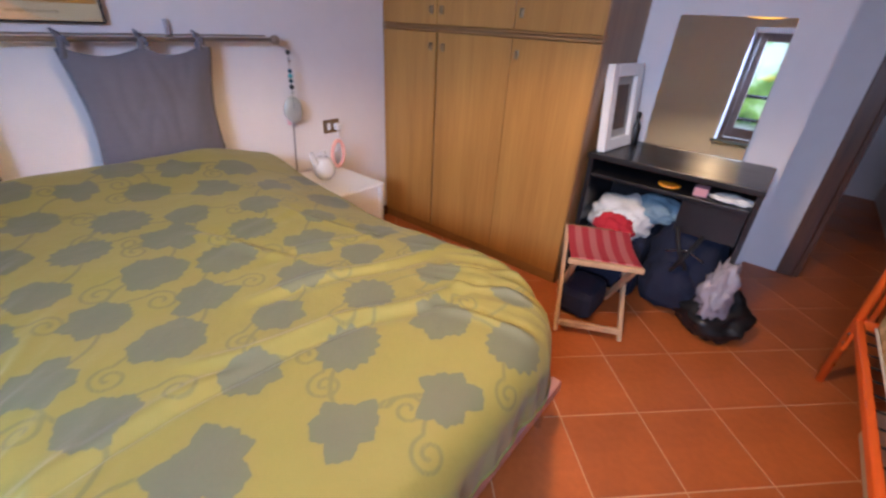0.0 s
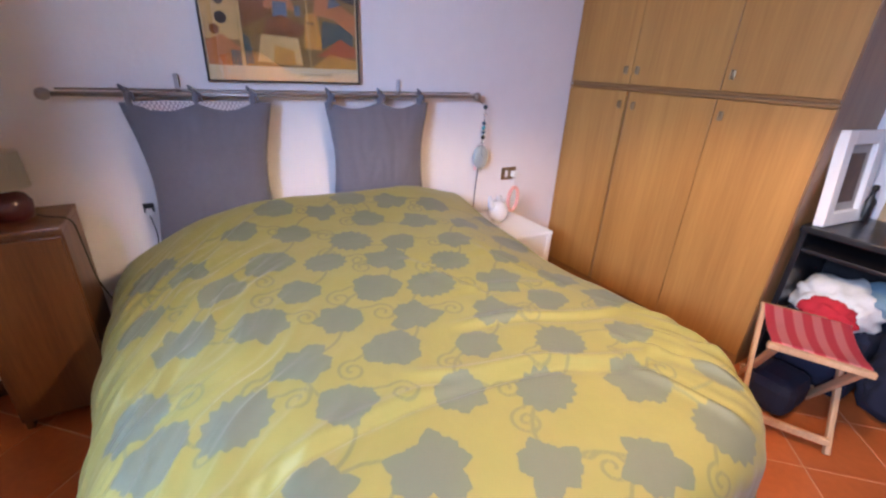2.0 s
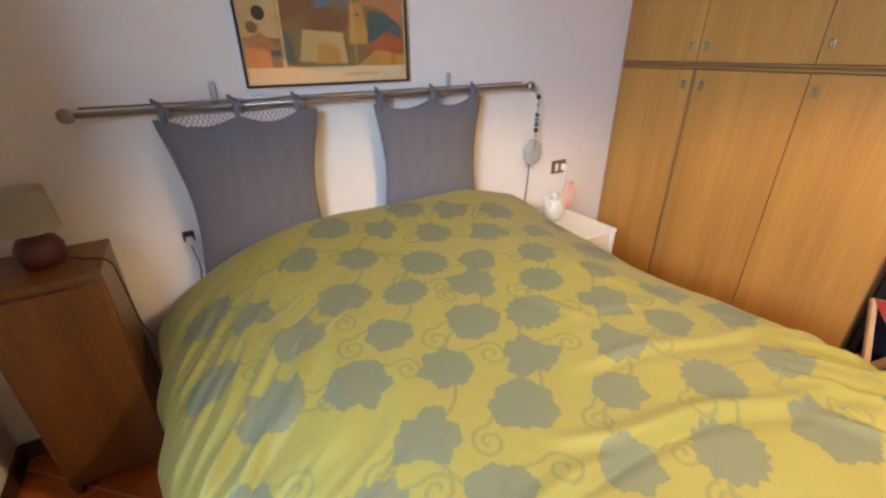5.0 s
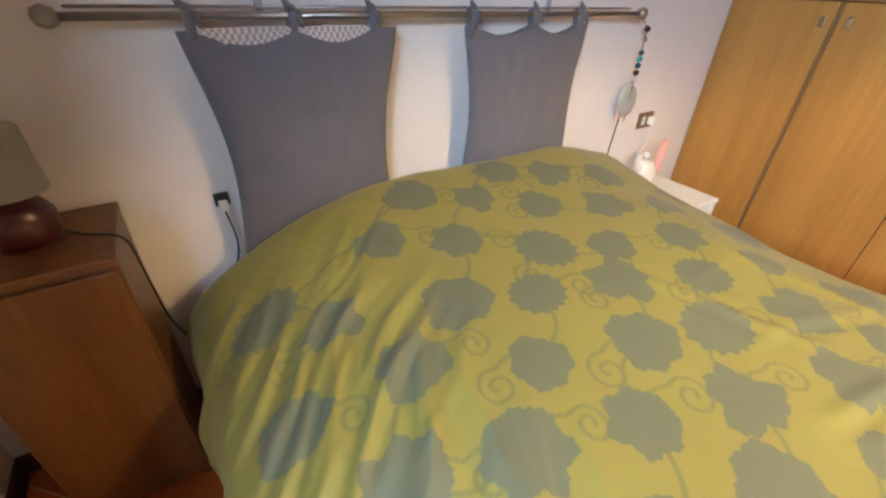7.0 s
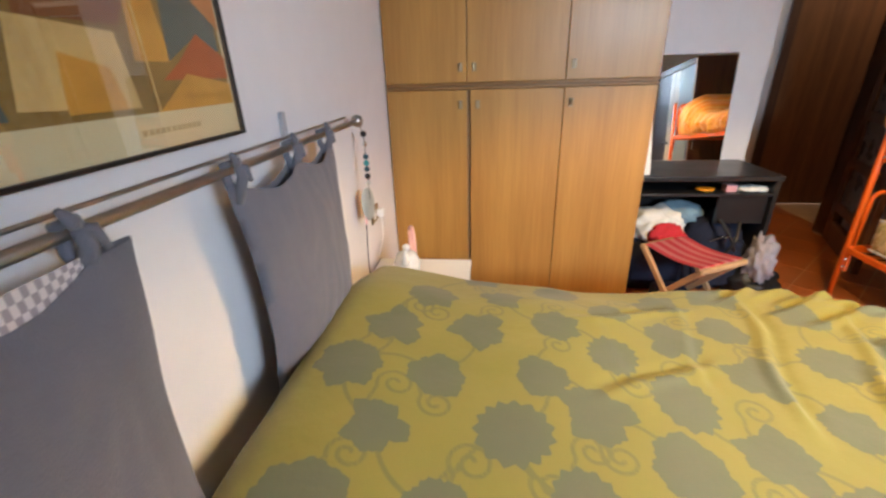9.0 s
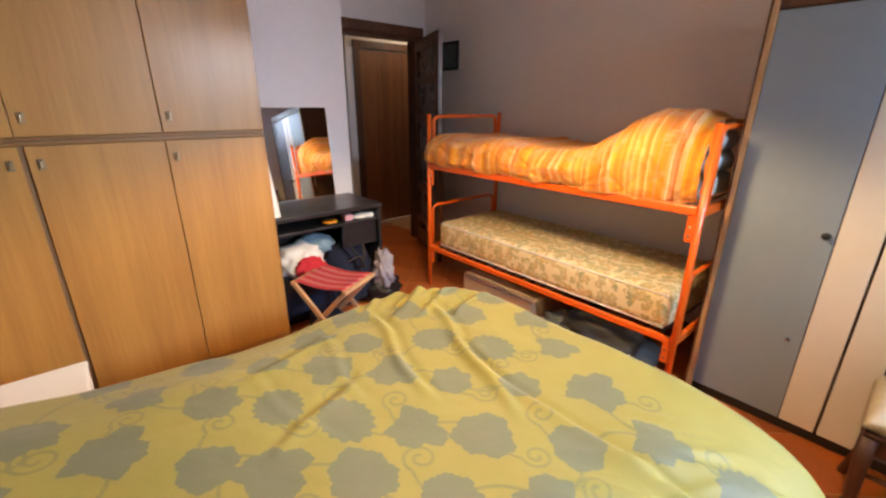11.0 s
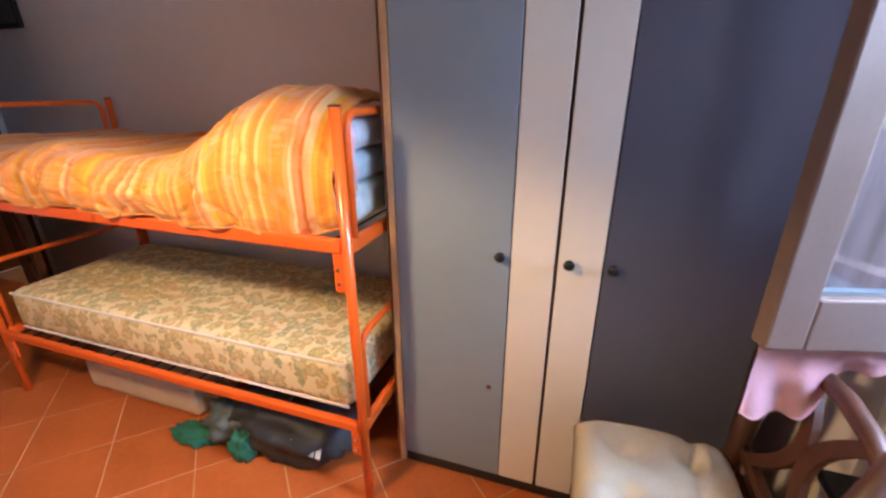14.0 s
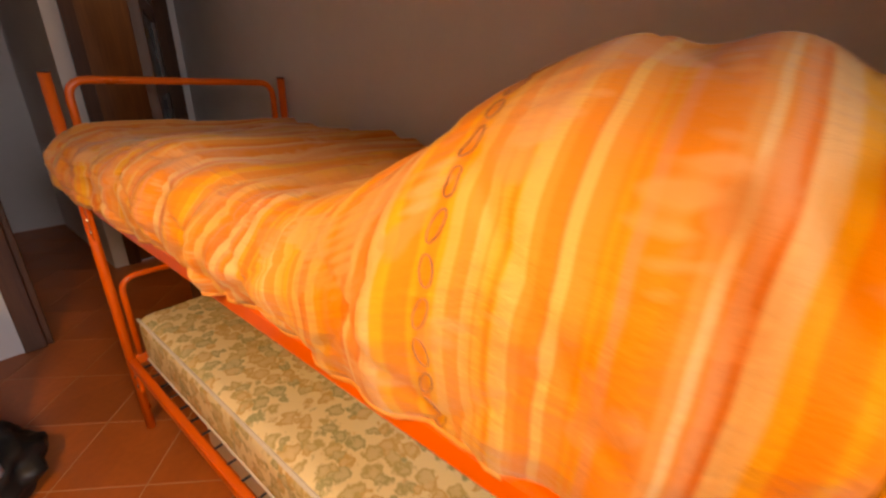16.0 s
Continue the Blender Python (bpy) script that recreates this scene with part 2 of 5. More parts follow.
def _stripes(nt, b, out):
    """Orange, yellow and cream stripes across the length of the quilt."""
    co = nt.nodes.new("ShaderNodeUVMap")
    sp = nt.nodes.new("ShaderNodeSeparateXYZ")
    nt.links.new(co.outputs[0], sp.inputs[0])
    wob = nt.nodes.new("ShaderNodeTexNoise")
    wob.inputs["Scale"].default_value = 4
    nt.links.new(co.outputs[0], wob.inputs["Vector"])
    ma = nt.nodes.new("ShaderNodeMath")
    ma.operation, ma.inputs[1].default_value = "MULTIPLY_ADD", 0.016
    nt.links.new(wob.outputs[0], ma.inputs[0])
    nt.links.new(sp.outputs[0], ma.inputs[2])
    rep = nt.nodes.new("ShaderNodeMath")
    rep.operation, rep.inputs[1].default_value = "MULTIPLY", 6.3
    nt.links.new(ma.outputs[0], rep.inputs[0])
    fr = nt.nodes.new("ShaderNodeMath")
    fr.operation = "FRACT"
    nt.links.new(rep.outputs[0], fr.inputs[0])
    ramp = nt.nodes.new("ShaderNodeValToRGB")
    ramp.color_ramp.interpolation = "LINEAR"
    CREAM, PALE, YEL, GOLD, ORA, DEEP, ROSE = (0.77, 0.42, 0.115), (0.77, 0.46, 0.20), (0.77, 0.36, 0.018), (0.73, 0.30, 0.012), (0.75, 0.245, 0.008), (0.69, 0.175, 0.008), (0.73, 0.28, 0.10)
    bands = [(0.00, CREAM), (0.05, YEL), (0.14, ORA), (0.21, YEL), (0.26, PALE), (0.33, DEEP), (0.355, ROSE), (0.40, PALE), (0.46, DEEP), (0.50, ORA), (0.57, ROSE), (0.60, GOLD), (0.66, CREAM), (0.74, DEEP), (0.785, CREAM), (0.86, YEL), (0.885, ROSE), (0.935, PALE)]
    e = ramp.color_ramp.elements
    e[0].position, e[0].color = 0.0, (*bands[0][1], 1)
    e[1].position, e[1].color = 1.0, (*bands[-1][1], 1)
    edges = []
    for (p0, c0), (p1, c1) in zip(bands, bands[1:]):
        edges += [(p1 - 0.006, c0), (p1 + 0.006, c1)]
    for p, c in edges[:30]:
        e.new(p).color = (*c, 1)
    nt.links.new(fr.outputs[0], ramp.inputs[0])
    # narrow uneven stripes between the broad bands
    thin = nt.nodes.new("ShaderNodeTexNoise")
    thin.noise_dimensions = "1D"
    thin.inputs["Scale"].default_value, thin.inputs["Detail"].default_value = 62, 2
    nt.links.new(ma.outputs[0], thin.inputs["W"])
    tr = nt.nodes.new("ShaderNodeValToRGB")
    te = tr.color_ramp.elements
    te[0].position, te[0].color = 0.50, (0, 0, 0, 1)
    te[1].position, te[1].color = 0.535, (0.75, 0.75, 0.75, 1)
    nt.links.new(thin.outputs[0], tr.inputs[0])
    tm = nt.nodes.new("ShaderNodeMix")
    tm.data_type = "RGBA"
    tm.inputs["B"].default_value = (*ORA, 1)
    nt.links.new(tr.outputs[0], tm.inputs["Factor"])
    nt.links.new(ramp.outputs[0], tm.inputs["A"])
    # printed flower patches break up the bands
    mp = nt.nodes.new("ShaderNodeMapping")
    mp.inputs["Scale"].default_value = (26, 9, 1)
    nt.links.new(co.outputs[0], mp.inputs[0])
    pn = nt.nodes.new("ShaderNodeTexNoise")
    pn.inputs["Scale"].default_value, pn.inputs["Detail"].default_value = 1.0, 3
    nt.links.new(mp.outputs[0], pn.inputs["Vector"])
    pr = nt.nodes.new("ShaderNodeMapRange")
    pr.inputs["From Min"].default_value, pr.inputs["From Max"].default_value, pr.inputs["To Max"].default_value = 0.56, 0.62, 0.6
    nt.links.new(pn.outputs[0], pr.inputs["Value"])
    pm = nt.nodes.new("ShaderNodeMix")
    pm.data_type = "RGBA"
    pm.inputs["B"].default_value = (0.74, 0.30, 0.10, 1)
    nt.links.new(pr.outputs[0], pm.inputs["Factor"])
    nt.links.new(tm.outputs["Result"], pm.inputs["A"])
    mp2 = nt.nodes.new("ShaderNodeMapping")
    mp2.inputs["Scale"].default_value, mp2.inputs["Location"].default_value = (15, 5, 1), (3.1, 7.7, 0)
    nt.links.new(co.outputs[0], mp2.inputs[0])
    p2 = nt.nodes.new("ShaderNodeTexNoise")
    p2.inputs["Scale"].default_value, p2.inputs["Detail"].default_value = 1.0, 2
    nt.links.new(mp2.outputs[0], p2.inputs["Vector"])
    hatch = nt.nodes.new("ShaderNodeTexWave")
    hatch.bands_direction = "Y"
    hatch.inputs["Scale"].default_value, hatch.inputs["Distortion"].default_value = 13, 2.5
    nt.links.new(co.outputs[0], hatch.inputs["Vector"])
    hs = nt.nodes.new("ShaderNodeMath")
    hs.operation, hs.inputs[1].default_value = "MULTIPLY_ADD", 0.04
    nt.links.new(hatch.outputs["Fac"], hs.inputs[0])
    nt.links.new(p2.outputs[0], hs.inputs[2])
    r2 = nt.nodes.new("ShaderNodeMapRange")
    r2.inputs["From Min"].default_value, r2.inputs["From Max"].default_value, r2.inputs["To Max"].default_value = 0.585, 0.635, 0.75
    nt.links.new(hs.outputs[0], r2.inputs["Value"])
    pale = nt.nodes.new("ShaderNodeMix")
    pale.data_type = "RGBA"
    pale.inputs["B"].default_value = (0.76, 0.38, 0.16, 1)
    nt.links.new(r2.outputs[0], pale.inputs["Factor"])
    nt.links.new(pm.outputs["Result"], pale.inputs["A"])
    nt.links.new(pale.outputs["Result"], b.inputs["Base Color"])
    b.inputs["Roughness"].default_value, b.inputs["Sheen Weight"].default_value = 0.8, 0.2
    w = nt.nodes.new("ShaderNodeTexNoise")
    w.inputs["Scale"].default_value, w.inputs["Detail"].default_value = 9, 8
    nt.links.new(co.outputs[0], w.inputs["Vector"])
    bp = nt.nodes.new("ShaderNodeBump")
    bp.inputs["Strength"].default_value, bp.inputs["Distance"].default_value = 0.9, 0.03
    nt.links.new(w.outputs[0], bp.inputs["Height"])
    nt.links.new(bp.outputs[0], b.inputs["Normal"])


def _ticking(nt, b, out):
    """Cream mattress ticking with small olive and tan blossoms."""
    co = nt.nodes.new("ShaderNodeTexCoord")
    vo = nt.nodes.new("ShaderNodeTexVoronoi")
    vo.inputs["Scale"].default_value = 24
    no = nt.nodes.new("ShaderNodeTexNoise")
    no.inputs["Scale"].default_value, no.inputs["Detail"].default_value = 40, 3
    mixv = nt.nodes.new("ShaderNodeMix")
    mixv.data_type = "RGBA"
    mixv.inputs["Factor"].default_value = 0.05
    nt.links.new(co.outputs["Object"], mixv.inputs["A"])
    nt.links.new(no.outputs["Color"], mixv.inputs["B"])
    nt.links.new(co.outputs["Object"], no.inputs["Vector"])
    nt.links.new(mixv.outputs["Result"], vo.inputs["Vector"])
    r = nt.nodes.new("ShaderNodeValToRGB")
    e = r.color_ramp.elements
    e[0].position, e[0].color = 0.16, (0.45, 0.45, 0.45, 1)
    e[1].position, e[1].color = 0.62, (0, 0, 0, 1)
    e.new(0.36).color = (0.62, 0.62, 0.62, 1)
    e.new(0.43).color = (1, 1, 1, 1)
    e.new(0.50).color = (0.85, 0.85, 0.85, 1)
    nt.links.new(vo.outputs["Distance"], r.inputs[0])
    blo = nt.nodes.new("ShaderNodeValToRGB")
    e = blo.color_ramp.elements
    e[0].position, e[0].color = 0.25, (0.50, 0.40, 0.16, 1)
    e[1].position, e[1].color = 0.75, (0.58, 0.40, 0.15, 1)
    e.new(0.5).color = (0.32, 0.34, 0.17, 1)
    sep = nt.nodes.new("ShaderNodeSeparateColor")
    nt.links.new(vo.outputs["Color"], sep.inputs[0])
    nt.links.new(sep.outputs[0], blo.inputs[0])
    mx = nt.nodes.new("ShaderNodeMix")
    mx.data_type = "RGBA"
    mx.inputs["A"].default_value = (0.80, 0.70, 0.46, 1)
    nt.links.new(r.outputs[0], mx.inputs["Factor"])
    nt.links.new(blo.outputs[0], mx.inputs["B"])
    nt.links.new(mx.outputs["Result"], b.inputs["Base Color"])
    b.inputs["Roughness"].default_value = 0.85


MIRROR = plain("mirror_glass", _mirror)
LAMPGLOW = plain("lamp_glass", _glow((1.0, 0.46, 0.06), 3.6))
PANE = plain("window_glass", _pane)
LACE = plain("lace", _lace)
BAGPLASTIC = plain("clear_plastic_bag", _plastic)
DUVET = plain("leaf_duvet_cloth", _duvet)
STRIPES = plain("striped_quilt_cloth", _stripes)
TICKING = plain("mattress_ticking", _ticking)


# ---- building blocks ----
def mesh_of(bm, name, material, smooth=False):
    me = bpy.data.meshes.new(name)
    bmesh.ops.recalc_face_normals(bm, faces=bm.faces)
    bm.to_mesh(me)
    bm.free()
    me.materials.append(material)
    if smooth:
        me.shade_smooth()
    return me


def part(name, bm, material, parent=None, label="", smooth=False):
    ob = new(name, mesh_of(bm, name, material, smooth))
    if parent is not None:
        ob.parent = parent
    if label:
        ob["label"] = label
    return ob


def thing(name, label, category, group="", at=(0, 0, 0), rz=0.0, kind=""):
    ob = new(name)
    ob.empty_display_size = 0.1
    ob.matrix_world = pose(*at, 0, 0, rz)
    return tagged(ob, label, category, group, kind)


def box(bm, lo, hi, bevel=0.0, m=None):
    r = bmesh.ops.create_cube(bm, size=1.0)
    vs = r["verts"]
    c = [(a + b) / 2 for a, b in zip(lo, hi)]
    d = [max(1e-4, b - a) for a, b in zip(lo, hi)]
    bmesh.ops.scale(bm, vec=d, verts=vs)
    bmesh.ops.translate(bm, vec=c, verts=vs)
    if bevel:
        es = list({e for v in vs for e in v.link_edges})
        r = bmesh.ops.bevel(bm, geom=es, offset=min(bevel, min(d) * 0.45), segments=2, affect="EDGES", profile=0.5)
        vs = list({v for f in r["faces"] for v in f.verts} | {v for v in vs if v.is_valid})
    if m is not None:
        bmesh.ops.transform(bm, matrix=m, verts=[v for v in vs if v.is_valid])
    return bm


def boxed(lo, hi, bevel=0.004, m=None):
    return box(bmesh.new(), lo, hi, bevel, m)


def tube(bm, pts, r, seg=10, closed=False):
    """A round bar along points."""
    pts = [Vector(p) for p in pts]
    n = len(pts)
    rings = []
    up = None
    for i, p in enumerate(pts):
        a = pts[(i - 1) % n] if (i or closed) else p
        b = pts[(i + 1) % n] if (i < n - 1 or closed) else p
        t = (b - a).normalized()
        if up is None:
            up = t.orthogonal().normalized()
        up = (up - t * up.dot(t)).normalized()
        side = t.cross(up)
        rr = r[i] if isinstance(r, (list, tuple)) else r
        rings.append([bm.verts.new(p + rr * (math.cos(k * math.tau / seg) * up + math.sin(k * math.tau / seg) * side)) for k in range(seg)])
    for i in range(n if closed else n - 1):
        q, w = rings[i], rings[(i + 1) % n]
        for k in range(seg):
            bm.faces.new((q[k], q[(k + 1) % seg], w[(k + 1) % seg], w[k]))
    if not closed:
        bm.faces.new(rings[0][::-1])
        bm.faces.new(rings[-1])
    return bm


def lathe(bm, prof, seg=28, at=(0, 0, 0)):
    """A turned form from (radius, height) pairs."""
    rings = [[bm.verts.new((at[0] + r * math.cos(k * math.tau / seg), at[1] + r * math.sin(k * math.tau / seg), at[2] + z)) for k in range(seg)] for r, z in prof]
    for q, w in zip(rings, rings[1:]):
        for k in range(seg):
            bm.faces.new((q[k], q[(k + 1) % seg], w[(k + 1) % seg], w[k]))
    if prof[0][0] > 1e-3:
        bm.faces.new(rings[0][::-1])
    if prof[-1][0] > 1e-3:
        bm.faces.new(rings[-1])
    return bm


def bend(corners, r=0.05, n=5):
    """A path through corners, each rounded off by r."""
    out = [Vector(corners[0])]
    for a, b, c in zip(corners, corners[1:], corners[2:]):
        a, b, c = Vector(a), Vector(b), Vector(c)
        p, q = b + (a - b).normalized() * r, b + (c - b).normalized() * r
        for k in range(n + 1):
            s = k / n
            out.append((1 - s) ** 2 * p + 2 * s * (1 - s) * b + s * s * q)
    out.append(Vector(corners[-1]))
    return out


def sheet(fn, nu, nv, thick=0.0):
    """A grid of points fn(u, v), u and v from 0 to 1, as a mesh, with the grid as its UV map."""
    bm = bmesh.new()
    uv = bm.loops.layers.uv.new("UVMap")
    g = [[bm.verts.new(fn(i / nu, j / nv)) for j in range(nv + 1)] for i in range(nu + 1)]
    for i in range(nu):
        for j in range(nv):
            f = bm.faces.new((g[i][j], g[i + 1][j], g[i + 1][j + 1], g[i][j + 1]))
            for l, (a, b) in zip(f.loops, ((i, j), (i + 1, j), (i + 1, j + 1), (i, j + 1))):
                l[uv].uv = (a / nu, b / nv)
    if thick:
        bmesh.ops.solidify(bm, geom=bm.faces[:], thickness=thick)
    return bm


def blob(size, at, rough=0.15, seed=0.0, freq=3.0, flat=True, sub=4):
    """A soft lump: a ball, squashed, with folds; its underside flattened."""
    bm = bmesh.new()
    bmesh.ops.create_icosphere(bm, subdivisions=sub, radius=1.0)
    for v in bm.verts:
        d = v.co.normalized()
        k = 1 + rough * noise.noise(d * freq + Vector((seed, seed * 2, 0))) + rough * 0.5 * noise.noise(d * freq * 2.7 + Vector((0, seed, 9)))
        p = Vector((d.x * size[0], d.y * size[1], d.z * size[2])) * k
        if flat and p.z < -size[2] * 0.72:
            p.z = -size[2] * 0.72
        v.co = p + Vector(at)
    return bm


def sm(a, b, x):
    t = min(1, max(0, (x - a) / (b - a)))
    return t * t * (3 - 2 * t)


# ---- the room ----
NORTH, SOUTH, WEST, EAST, NICHE, TOP = 3.15, -0.37, -0.92, 2.83, 3.45, 2.70
CORNER = 0.89


def wall(name, boxes, label, material=WALL):
    bm = bmesh.new()
    for lo, hi in boxes:
        box(bm, lo, hi)
    return tagged(part(name, bm, material), label, "wall", kind="structure")


wall("wall_north", [((WEST - 0.35, NORTH, 0), (EAST + 0.12, NORTH + 0.15, TOP))], "white plastered wall behind the headboard")
wall("wall_south", [((WEST - 0.35, SOUTH - 0.15, 0), (NICHE + 0.12, SOUTH, TOP))], "white plastered wall behind the bunk bed")
S0, S1, S2, S3 = WINDOW
wall("wall_west", [((WEST - 0.35, SOUTH, 0), (WEST, S0, TOP)), ((WEST - 0.35, S1, 0), (WEST, NORTH, TOP)), ((WEST - 0.35, S0, 0), (WEST - 0.02, S1, S2 - 0.03)), ((WEST - 0.35, S0, S3), (WEST, S1, TOP))], "white plastered wall with the window opening")
wall("wall_east", [((EAST, CORNER, 0), (EAST + 0.12, NORTH, TOP))], "white plastered wall behind desk and wardrobe")
wall("wall_return", [((EAST + 0.12, CORNER, 0), (NICHE, CORNER + 0.12, TOP))], "plastered return wall beside the doorway")
D0, D1, DH = -0.24, 0.60, 2.08
wall("wall_doorway", [((NICHE, SOUTH, 0), (NICHE + 0.12, D0, TOP)), ((NICHE, D1, 0), (NICHE + 0.12, CORNER + 0.12, TOP)), ((NICHE, D0, DH), (NICHE + 0.12, D1, TOP))], "plastered wall pierced by the room's doorway")
wall("wall_hall_door", [((4.35, -1.3, 0), (4.47, -0.95, TOP)), ((4.35, -0.12, 0), (4.47, 0.05, TOP)), ((4.35, -0.95, 2.06), (4.47, -0.12, TOP))], "plastered hall wall with a second door")
wall("wall_hall_south", [((NICHE, -1.42, 0), (4.47, -1.30, TOP))], "plain plastered hall wall")
wall("wall_hall_end", [((5.9, -0.1, 0), (6.02, 1.3, TOP)), ((4.47, -0.07, 0), (5.9, 0.05, TOP))], "plain plastered wall at the corridor's end")
wall("wall_hall_north", [((NICHE + 0.12, 1.2, 0), (6.02, 1.32, TOP)), ((NICHE + 0.02, CORNER + 0.12, 0), (NICHE + 0.12, 1.32, TOP)), ((NICHE, -1.30, 0), (NICHE + 0.12, SOUTH - 0.15, TOP))], "plain plastered corridor wall")
wall("ceiling", [((WEST - 0.35, SOUTH - 0.15, TOP), (NICHE + 0.12, NORTH + 0.15, TOP + 0.12)), ((NICHE + 0.12, -1.42, TOP), (6.02, 1.32, TOP + 0.12))], "plain white plastered ceiling", CEIL)

floor = part("floor", box(box(bmesh.new(), (WEST - 0.35, SOUTH - 0.15, -0.10), (NICHE, NORTH + 0.15, -0.0022)), (NICHE, -1.42, -0.10), (6.02, 1.32, -0.0022)), GROUT)
tagged(floor, "terracotta tiled floor laid diagonally", "floor", kind="structure")


def baseboard(lo, hi):
    tagged(part("baseboard", boxed(lo, hi, 0.003), WALNUT), "dark brown wooden baseboard", "baseboard", kind="structure")


baseboard((WEST + 0.002, NORTH - 0.014, 0), (EAST, NORTH - 0.002, 0.075))
baseboard((WEST + 0.002, 1.75, 0), (WEST + 0.014, NORTH - 0.016, 0.075))
baseboard((-0.6, SOUTH + 0.002, 0), (NICHE - 0.1, SOUTH + 0.014, 0.075))
baseboard((EAST - 0.014, CORNER + 0.02, 0), (EAST - 0.002, 1.70, 0.075))

# sky and trees outside, far behind the window
def _outside(nt, b, out):
    em = nt.nodes.new("ShaderNodeEmission")
    co = nt.nodes.new("ShaderNodeTexCoord")
    no = nt.nodes.new("ShaderNodeTexNoise")
    no.inputs["Scale"].default_value, no.inputs["Detail"].default_value = 0.45, 9
    nt.links.new(co.outputs["Object"], no.inputs["Vector"])
    r = nt.nodes.new("ShaderNodeValToRGB")
    e = r.color_ramp.elements
    e[0].position, e[0].color = 0.36, (0.03, 0.10, 0.02, 1)
    e[1].position, e[1].color = 0.66, (0.80, 0.92, 1.0, 1)
    e.new(0.50).color = (0.22, 0.42, 0.10, 1)
    e.new(0.57).color = (0.50, 0.72, 0.40, 1)
    nt.links.new(no.outputs[0], r.inputs[0])
    sp = nt.nodes.new("ShaderNodeSeparateXYZ")
    nt.links.new(co.outputs["Object"], sp.inputs[0])
    band = nt.nodes.new("ShaderNodeValToRGB")
    e = band.color_ramp.elements
    e[0].position, e[0].color = 0.10, (0, 0, 0, 1)
    e[1].position, e[1].color = 0.30, (0, 0, 0, 1)
    e.new(0.13).color = e.new(0.22).color = (1, 1, 1, 1)
    zr = nt.nodes.new("ShaderNodeMath")
    zr.operation, zr.inputs[1].default_value, zr.inputs[2].default_value = "MULTIPLY_ADD", 0.1, 0.1
    nt.links.new(sp.outputs["Z"], zr.inputs[0])
    nt.links.new(zr.outputs[0], band.inputs[0])
    pale = nt.nodes.new("ShaderNodeMix")
    pale.data_type = "RGBA"
    pale.inputs["B"].default_value = (0.80, 0.84, 0.86, 1)
    nt.links.new(band.outputs[0], pale.inputs["Factor"])
    nt.links.new(r.outputs[0], pale.inputs["A"])
    nt.links.new(pale.outputs["Result"], em.inputs[0])
    em.inputs[1].default_value = 2.6
    nt.links.new(em.outputs[0], out.inputs[0])


bm = bmesh.new()
box(bm, (-22.2, -18, -1), (-22, 30, 9))
tagged(part("backdrop", bm, plain("distant_trees", _outside)), "distant bright trees beyond the window", "backdrop", kind="structure")
tagged(part("ground", boxed((-40, -30, -0.9), (WEST - 0.36, 40, -0.5), 0), mat("grass", (0.07, 0.12, 0.03), 0.9, vary=0.4, scale=2)), "grassy ground outside the window", "ground", kind="structure")

# window: frame, sill, two leaves
win = thing("window_1", "varnished casement window with one leaf open inwards", "window", at=(-1.24, 0, 0), kind="structure")
bm = bmesh.new()
for lo, hi in (((-0.035, S0, S2), (0.035, S0 + 0.05, S3)), ((-0.035, S1 - 0.05, S2), (0.035, S1, S3)), ((-0.035, S0 + 0.05, S3 - 0.05), (0.035, S1 - 0.05, S3)), ((-0.035, S0 + 0.05, S2), (0.035, S1 - 0.05, S2 + 0.04))):
    box(bm, lo, hi, 0.004)
part("window_frame", bm, FRAMEWOOD, win)
part("window_sill", boxed((-0.08, S0 - 0.04, S2 - 0.035), (0.365, S1 + 0.04, S2 - 0.001), 0.006), MARBLE, win, "pale blue-white marble sill")


def leaf(w, h, m, laced=True):
    """One casement leaf, hinged at its left edge, x along its width."""
    bm = bmesh.new()
    s = 0.076
    for lo, hi in (((0, -0.022, 0), (s, 0.022, h)), ((w - s, -0.022, 0), (w, 0.022, h)), ((s, -0.022, 0), (w - s, 0.022, 0.115)), ((s, -0.022, h - s), (w - s, 0.022, h))):
        box(bm, lo, hi, 0.005)
    fr = part("leaf_frame", bm, FRAMEWOOD, win)
    fr.matrix_local = m
    gl = part("pane", boxed((s - 0.008, -0.003, 0.107), (w - s + 0.008, 0.003, h - s + 0.008), 0), PANE, fr)
    gl.visible_shadow = False
    bm = bmesh.new()
    for lo, hi in (((s, -0.018, 0.115), (w - s, 0.0, 0.124)),):
        box(bm, lo, hi, 0.001)
    part("glazing_bead", bm, MARBLE, fr)

    if not laced:
        return

    def cloth(u, v):
        x = s - 0.02 + u * (w - 2 * s + 0.04)
        return (x, -0.034 - 0.010 * math.sin(u * 11 + 1.6 * math.sin(v * 3)) - 0.006 * math.sin(u * 23 + v * 5), 0.10 + v * (h - 0.17))
    part("lace_curtain", sheet(cloth, 70, 16), LACE, fr, "sheer white lace curtain", smooth=True)


leaf(0.63, 1.20, Matrix.Translation((0.066, S0 + 0.009, S2 + 0.042)) @ pose(0, 0, 0, 0, 0, 15))
leaf(0.56, 1.195, Matrix.Translation((0.03, S1 - 0.055, S2 + 0.045)) @ pose(0, 0, 0, 0, 0, -90), False)

rail = thing("balcony_railing", "dark metal railing outside the window", "railing", at=(-2.3, 0, -0.5))
for z in (0.75, 1.72, 2.04):
    part("rail", tube(bmesh.new(), [(0, -1.5, z), (0, 4.5, z)], 0.025), BLACK, rail)
for y in range(-1, 5):
    part("post", tube(bmesh.new(), [(0, y, 0), (0, y, 2.04)], 0.036), BLACK, rail)

